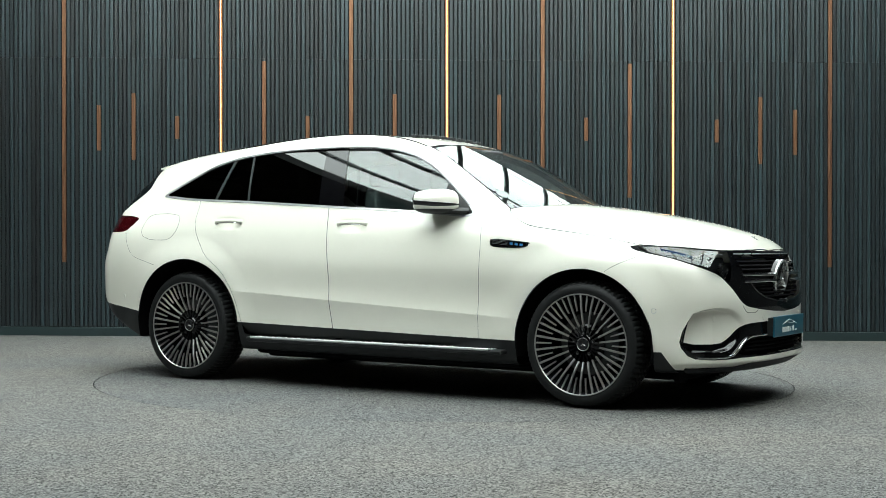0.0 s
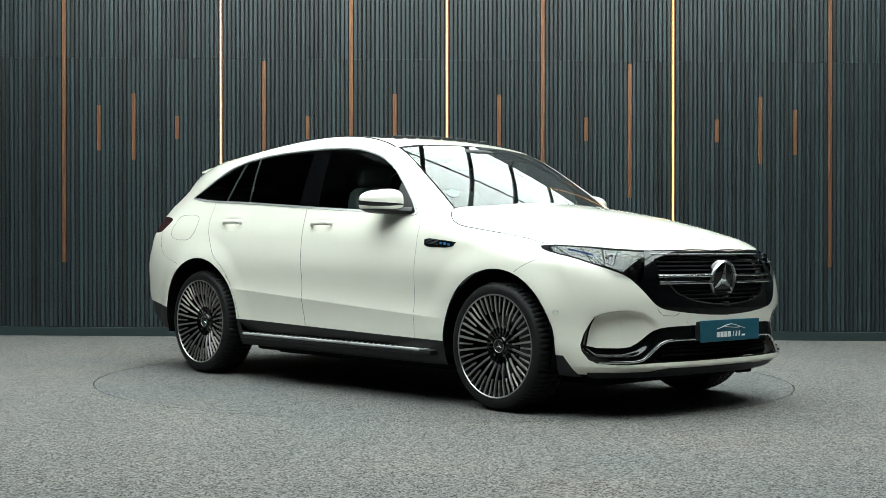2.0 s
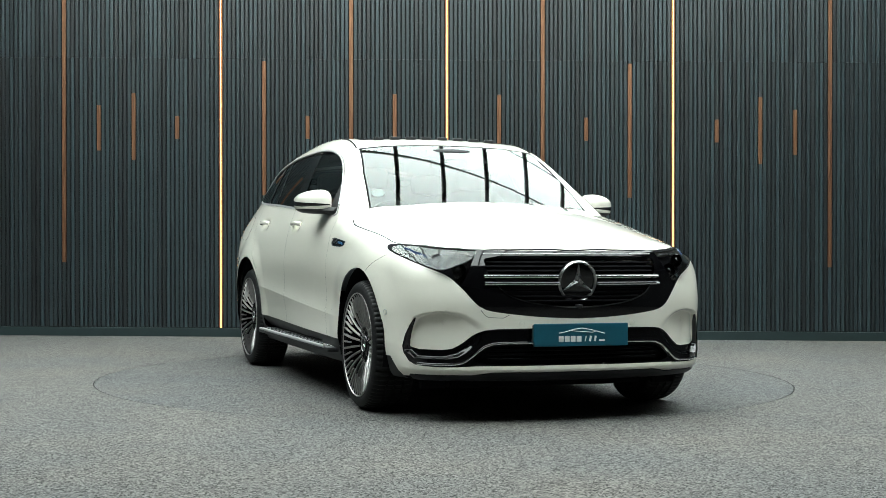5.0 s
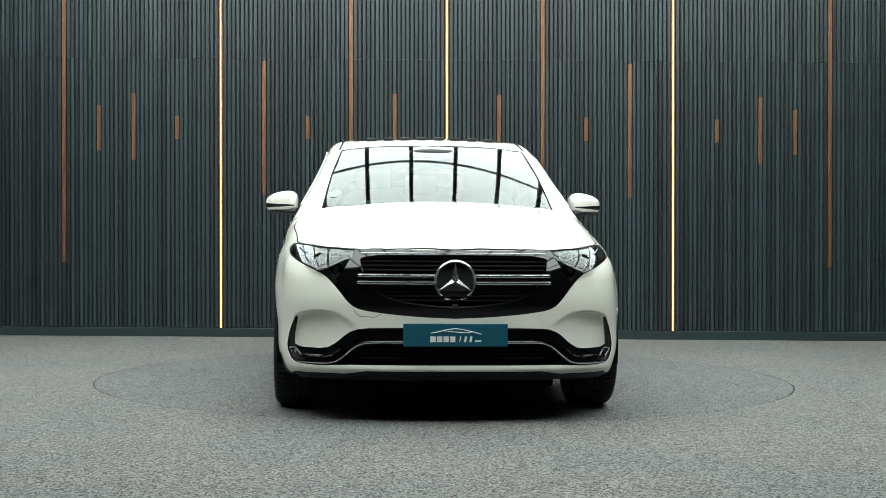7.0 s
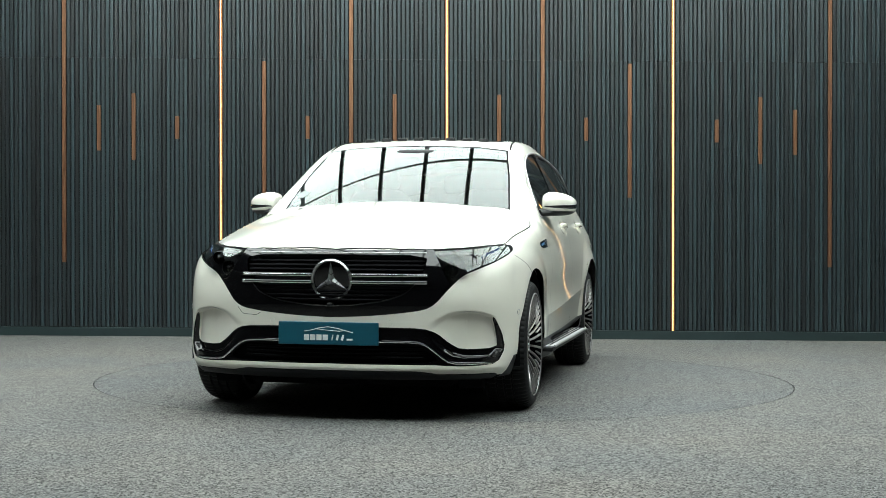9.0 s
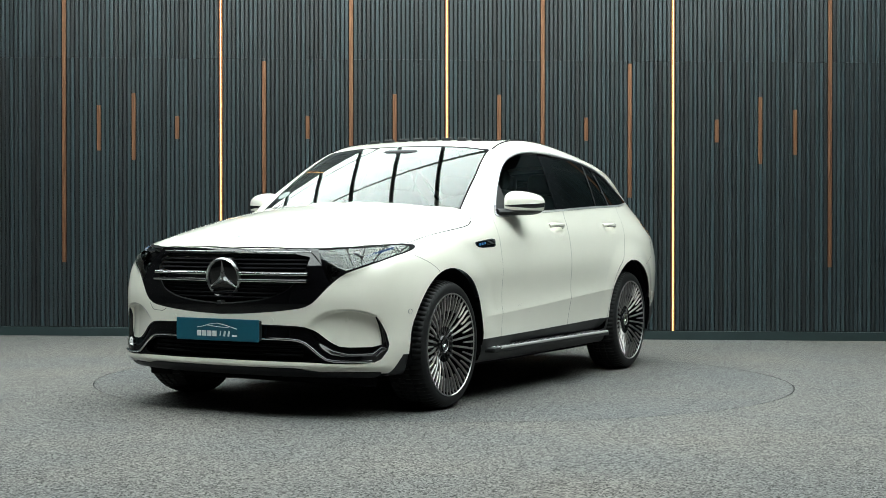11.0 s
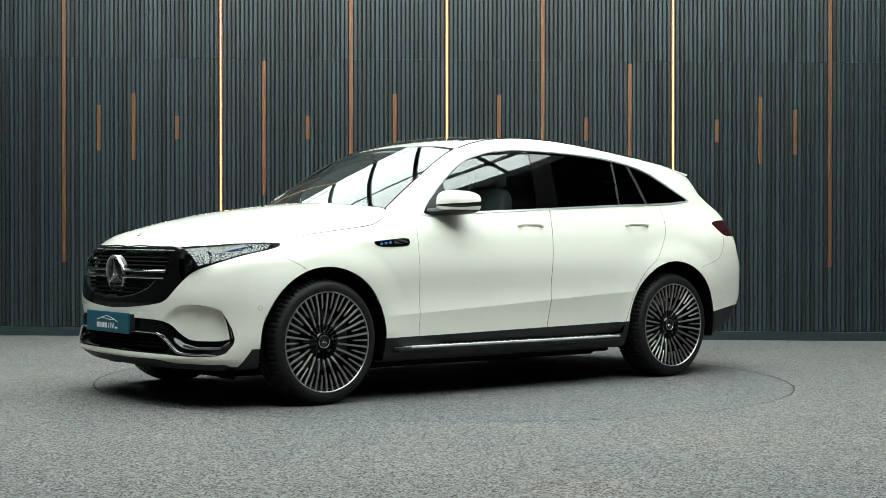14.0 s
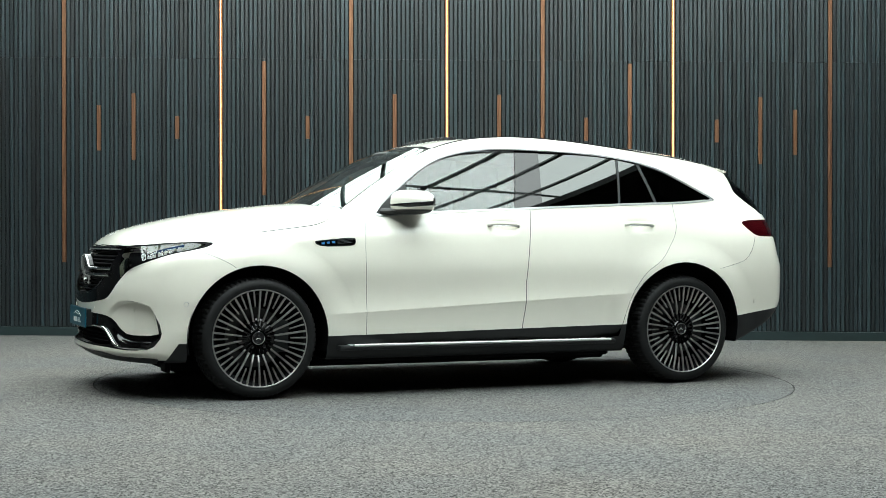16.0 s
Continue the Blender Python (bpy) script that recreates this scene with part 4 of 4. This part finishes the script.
for s in (1, -1):
    for hx, hz in HANDLES:
        build_handle(hx, hz, s)
    board = part("running_board", boxed(-0.90, 0.965, min(s * 0.80, s * 0.978), max(s * 0.80, s * 0.978), 0.276, 0.306, 0.012), PLASTIC, car, "black running board with a bright tread plate", smooth=True)
    part("tread_plate", boxed(-0.86, 0.90, min(s * 0.872, s * 0.968), max(s * 0.872, s * 0.968), 0.304, 0.3085, 0.002), TREAD, board, "brushed aluminium tread plate")
    part("edge_strip", tube([(-0.86, s * 0.974, 0.304), (0.0, s * 0.976, 0.304), (0.875, s * 0.974, 0.304)], 0.0085, 0.8, 10), TREAD, board, "chrome edge strip", smooth=True)
    stud = None
    for i in range(34):
        for y in (0.896, 0.920, 0.944):
            m = pose(-0.82 + 0.051 * i + (0.025 if y == 0.920 else 0), s * y, 0.3085)
            if stud is None:
                stud = part("stud", boxed(-0.013, 0.013, -0.006, 0.006, 0, 0.0022), RUBBER, board, m=m)
            else:
                o = stud.copy()
                scene.collection.objects.link(o)
                o.matrix_basis = m
    part("air_deflector", boxed(1.91, 1.94, min(s * 0.60, s * 0.74), max(s * 0.60, s * 0.74), 0.155, 0.25, 0.01), DARK, car)
    part("underrun_panel", boxed(-0.95, 0.98, min(s * 0.55, s * 0.80), max(s * 0.55, s * 0.80), 0.19, 0.27, 0.02), DARK, car)
    # letters on the fender badge, as plain bars
    for k in range(3):
        p, n = on_skin(1.055 - 0.032 * k, 0.9045 + 0.0035 * k, s)
        part("badge_bar", boxed(-0.009, 0.009, -0.002, 0.002, -0.0065, 0.0065), BLUE, car, "blue badge bar", m=Matrix.Translation(p + n * 0.003) @ pose(0, 0, 0, 0, 5, 0))
    for k in range(4):
        a, na = on_skin(0.965, 0.899 + 0.0075 * k + 0.004, s)
        b, nb = on_skin(0.870, 0.908 + 0.0075 * k + 0.004, s)
        part("badge_rib", tube([a + na * 0.002, b + nb * 0.002], 0.0014, 1, 6), STEEL, car)
    # parking sensors
    spots = [on_skin(1.862, 0.555, s), on_skin(-2.02, 0.530, s)] + [on_nose(s * y, z) for y, z in ((0.69, 0.512), (0.31, 0.509))]
    for i, (p, n) in enumerate(spots):
        depth = 0.034 if i == 2 else 0.0
        m = Matrix.Translation(p - n * (depth - 0.0015)) @ n.to_track_quat("Y", "Z").to_matrix().to_4x4()
        sensor = part("parking_sensor", lathe([(0.0145, -0.003), (0.0145, 0.0012), (0.0125, 0.0012), (0.0120, -0.0005)], 24), SATIN if i == 0 else PAINT, car, "small round parking sensor", m=m, smooth=True)
        part("face", lathe([(0.0115, 0.0006), (0.008, 0.0012), (0.0005, 0.0012)], 24), PAINT, sensor, smooth=True)


# grille: dark louvres, two bright bars a side, and a ringed emblem
def half_width(z):
    y = np.arange(0, 0.52, 0.002)
    ok = inside(y, np.full(len(y), z), OPENING) > 0
    return float(y[ok].max()) if ok.any() else 0.0


def nose_line(y0, y1, z, lift, n=9):
    return [on_nose(y0 + (y1 - y0) * k / (n - 1), z)[0] + Vector((lift, 0, 0)) for k in range(n)]


for z in (0.840, 0.818, 0.796, 0.774, 0.688, 0.666, 0.644, 0.622):
    w = half_width(z) - 0.006
    blade = part("louvre", tube(nose_line(-w, w, z, -0.030, 13), 0.0075, 1.6, 8), DARK, car, "black grille louvre", smooth=True)
for s in (1, -1):
    for z in (0.748, 0.712):
        bar = part("grille_bar", tube(nose_line(s * 0.105, s * 0.488, z, -0.006), 0.011, 1.3, 10), GLOSS, car, "black grille bar with a chrome face", smooth=True)
        part("chrome_face", tube(nose_line(s * 0.105, s * 0.492, z - 0.002, 0.006), 0.0062, 0.8, 8), CHROME, bar, smooth=True)
p, n = on_nose(0.0, 0.724)
emblem = part("emblem", lathe([(0.108, 0.004), (0.108, 0.014), (0.102, 0.021), (0.096, 0.016), (0.094, 0.006)], 64), SATIN, car, "bright ringed front emblem on black", smooth=True, m=Matrix.Translation(p + Vector((-0.016, 0, 0))) @ pose(0, 0, 0, 0, 0, -90) @ pose(0, 0, 0, -7, 0, 0))
part("backing", lathe([(0.1075, -0.02), (0.1075, 0.0035), (0.096, 0.006), (0.05, 0.010), (0.0005, 0.011)], 48), GLOSS, emblem, smooth=True)
for k in range(3):
    bm = bmesh.new()
    tip, l, r_, c, f = (bm.verts.new(q) for q in ((0, 0.015, 0.097), (-0.017, 0.012, -0.010 + 0.020), (0.017, 0.012, 0.010), (0, 0.012, -0.001), (0, 0.026, 0.006)))
    for q in ((tip, l, f), (tip, f, r_), (l, c, f), (c, r_, f), (tip, r_, c, l)):
        bm.faces.new(q)
    part("emblem_ray", bm, SATIN, emblem, m=pose(0, 0, 0, 0, 120 * k, 0))
# Bright tube drawn for the sky's reflection in the top of the surround.
for z, y in ((0.884, 0.475),):
    part("surround_glint", tube(nose_line(-y, y, 0.862, 0.0, 17), 0.003, 1.0, 8), SATIN, car, "bright line drawn for the sky mirrored over the grille", smooth=True)
part("front_camera", boxed(on_nose(0, 0.60)[0].x - 0.03, on_nose(0, 0.60)[0].x + 0.012, -0.014, 0.014, 0.585, 0.606, 0.004), PLASTIC, car)
for s in (1, -1):
    pts = []
    for y, z in ((0.0, 0.411), (0.20, 0.412), (0.40, 0.411), (0.455, 0.407), (0.495, 0.393), (0.53, 0.367), (0.565, 0.336), (0.60, 0.311), (0.64, 0.302), (0.72, 0.300), (0.80, 0.302)):
        q, n = on_nose(s * y, z)
        pts.append(q + n * 0.001)
    part("intake_trim", tube(pts, 0.0065, 1.0, 8), CHROME, car, "chrome air intake trim", smooth=True)
for z in (0.33, 0.352, 0.374):
    part("intake_louvre", tube(nose_line(-0.47, 0.47, z, -0.035, 13), 0.006, 1.6, 8), DARK, car, smooth=True)
hb, hn = Vector((2.105, 0.0, 0.96)), None
for _ in range(30):
    hb.z += float(form(hb.x, hb.y, hb.z)) * 0.8
part("bonnet_badge", lathe([(0.024, -0.002), (0.024, 0.003), (0.019, 0.0035), (0.0005, 0.003)], 24), SATIN, car, "small round silver bonnet badge", smooth=True, m=Matrix.Translation(hb) @ skin_normal(hb).to_track_quat("Y", "Z").to_matrix().to_4x4())

part("tow_eye_seam", tube([on_nose(y, z)[0] for y, z in ((-0.515, 0.578), (-0.495, 0.552), (-0.478, 0.541), (-0.405, 0.538), (-0.375, 0.553))], 0.0013, 1, 6), DARK, car)

# plate: teal with a white drawn logo of plain bars
px_, _ = on_nose(0.0, 0.452)
plate = part("number_plate", boxed(px_.x + 0.020, px_.x + 0.030, -0.264, 0.264, 0.394, 0.510, 0.004), TEAL, car, "teal dealer plate with plain white marks")
part("holder", boxed(px_.x - 0.05, px_.x + 0.0195, -0.255, 0.255, 0.400, 0.504, 0.005), PLASTIC, plate)
X = px_.x + 0.0305
for k in range(4):
    part("mark", boxed(X, X + 0.001, -0.127 + 0.033 * k, -0.100 + 0.033 * k, 0.417, 0.446), WHITE, plate, "white bar mark")
for k in range(3):
    y = 0.020 + 0.027 * k
    part("mark", tube([(X, y, 0.418), (X, y + 0.006, 0.446)], 0.0035 if k == 0 else 0.0065, 0.3, 6), WHITE, plate, "white bar mark")
part("mark", boxed(X, X + 0.001, 0.098, 0.130, 0.418, 0.427), WHITE, plate, "white bar mark")
part("mark", tube([(X, -0.125, 0.462), (X, -0.09, 0.468), (X, -0.05, 0.479), (X, 0.0, 0.486), (X, 0.05, 0.478), (X, 0.09, 0.468), (X, 0.13, 0.458)], 0.0022, 1, 6), WHITE, plate, "white curved mark")
part("mark", tube([(X, -0.06, 0.474), (X, 0.0, 0.468), (X, 0.06, 0.464), (X, 0.085, 0.470)], 0.0020, 1, 6), WHITE, plate, "white curved mark")

# roof: wind deflector of the open sunroof
for k in range(8):
    y = -0.385 + 0.11 * k
    z = float(curve(0.0, ROOF) - curve(0.0, CROWN) * (abs(y) / 0.75) ** 2.2)
    part("deflector_tab", boxed(-0.02, 0.02, y - 0.032, y + 0.032, z - 0.01, z + 0.016, 0.006), PLASTIC, car, smooth=True)


# cabin
def build_seat(x, y, w, name):
    seat = skin(name, blob(x + 0.18, y, 0.66, 0.27, w, 0.10, 0.5), LEATHER, car, "black leather car seat")

    def lean(a, b, c):
        return a - 0.28 * c, b * (1 - 0.12 * max(c, 0) / 0.3), c
    skin("backrest", blob(x - 0.10, y, 0.95, 0.075, w, 0.32, 0.45, lean), LEATHER, seat)
    for d in ((0,) if w < 0.4 else (-0.36, 0.0, 0.36)):
        skin("headrest", blob(x - 0.20, y + d, 1.335, 0.055, 0.125, 0.075, 0.5), LEATHER, seat)


build_seat(-0.05, 0.37, 0.25, "front_seat")
build_seat(-0.05, -0.37, 0.25, "front_seat")
build_seat(-0.98, 0.0, 0.62, "rear_seat")
skin("dashboard", blob(0.72, 0.0, 0.93, 0.30, 0.76, 0.17, 0.4), LEATHER, car, "dark dashboard")
part("steering_wheel", lathe([(0.19, -0.012), (0.178, 0.0), (0.19, 0.012), (0.202, 0.0)], 40, True), LEATHER, car, smooth=True, m=pose(0.36, -0.37, 1.0, 0, 0, -90) @ pose(0, 0, 0, 25, 0, 0))
part("cabin_floor", boxed(-2.0, 1.0, -0.80, 0.80, 0.30, 0.46, 0.02), DARK, car)
part("boot_floor", boxed(-2.1, -1.15, -0.72, 0.72, 0.46, 1.02, 0.03), DARK, car)
part("engine_cover", boxed(0.95, 1.95, -0.45, 0.45, 0.30, 0.80, 0.03), DARK, car)
skin("mirror_housing", blob(0.30, 0.0, 1.475, 0.07, 0.15, 0.035, 0.6), PLASTIC, car, "black sensor housing behind the windscreen")
skin("inside_mirror", blob(0.28, 0.0, 1.415, 0.02, 0.12, 0.033, 0.5), PLASTIC, car)


# spoiler over the rear window
def build_spoiler():
    bm = bmesh.new()
    top, low = [], []
    for i in range(25):
        y = -0.53 + 1.06 * i / 24
        a = abs(y) / 0.53
        rows_t, rows_l = [], []
        for k in range(7):
            u = k / 6
            x = -1.86 + u * (-2.20 + 0.17 * a ** 3 + 1.86)
            z = float(spline(x, ROOF) - spline(x, CROWN) * (abs(y) / 0.75) ** 2.2)
            rows_t.append(bm.verts.new((x, y, z - 0.004 + 0.010 * u)))
            rows_l.append(bm.verts.new((x, y, z - 0.05 + 0.045 * u)))
        top.append(rows_t)
        low.append(rows_l)
    for i in range(24):
        for k in range(6):
            bm.faces.new((top[i][k], top[i + 1][k], top[i + 1][k + 1], top[i][k + 1]))
            bm.faces.new((low[i][k], low[i][k + 1], low[i + 1][k + 1], low[i + 1][k]))
        bm.faces.new((top[i][6], top[i + 1][6], low[i + 1][6], low[i][6]))
        bm.faces.new((top[i][0], low[i][0], low[i + 1][0], top[i + 1][0]))
    for r in (0, 24):
        for k in range(6):
            bm.faces.new((top[r][k], top[r][k + 1], low[r][k + 1], low[r][k]))
    part("roof_spoiler", bm, PAINT, car, "white roof spoiler over the rear window", smooth=True)


build_spoiler()

# round paper disc inside the windscreen
def on_screen(y, z):
    lo, hi = -0.3, 1.3
    for _ in range(40):
        m = (lo + hi) / 2
        lo, hi = (m, hi) if form(np.array(m), np.array(y), np.array(z)) > 0 else (lo, m)
    p = Vector((lo, y, z))
    return p, skin_normal(p)


p, n = on_screen(-0.615, 1.205)
part("windscreen_sticker", lathe([(0.042, -0.0005), (0.042, 0.0005), (0.0005, 0.0005)], 28), RIBS, car, "round grey windscreen sticker", m=Matrix.Translation(p + n * 0.002) @ n.to_track_quat("Y", "Z").to_matrix().to_4x4())


# roof ditches, and tray blocks added under the car to deepen its shade
def on_top(x, y):
    lo, hi = 1.0, 1.8
    for _ in range(40):
        m = (lo + hi) / 2
        lo, hi = (m, hi) if form(np.array(x), np.array(y), np.array(m)) > 0 else (lo, m)
    return Vector((x, y, lo))


for s in (1, -1):
    pts = [on_top(x, s * float(curve(x, [(-2.0, 0.475), (-1.2, 0.535), (0.0, 0.575), (0.40, 0.615)]))) for x in np.linspace(0.22, -1.85, 24)]
    part("roof_ditch", tube(pts, 0.0055, 1.2, 6), DARK, car, "black roof ditch moulding", smooth=True)
# Dark blocks added at tray height to keep light from under the body.
part("tray_shade_block", boxed(-1.05, 1.90, -0.56, 0.56, 0.150, 0.225, 0.02), DARK, car)
part("rear_tray_shade_block", boxed(-1.95, -1.0, -0.50, 0.50, 0.20, 0.30, 0.02), DARK, car)


# ---- what moves: the turntable turns, and the car with it ----
AXIS = Vector((-0.081, 0.1086, 0.0))


def motions():
    table_rows, car_rows = [], []
    for i in range(33):
        t = i * 0.5
        turn = pose(0, 0, 0, 0, 0, -31.414 - 7.8024 * t)
        table_rows.append((t, turn))
        car_rows.append((t, turn @ Matrix.Translation(-AXIS)))
    walk(turntable, table_rows)
    walk(car, car_rows)


motions()
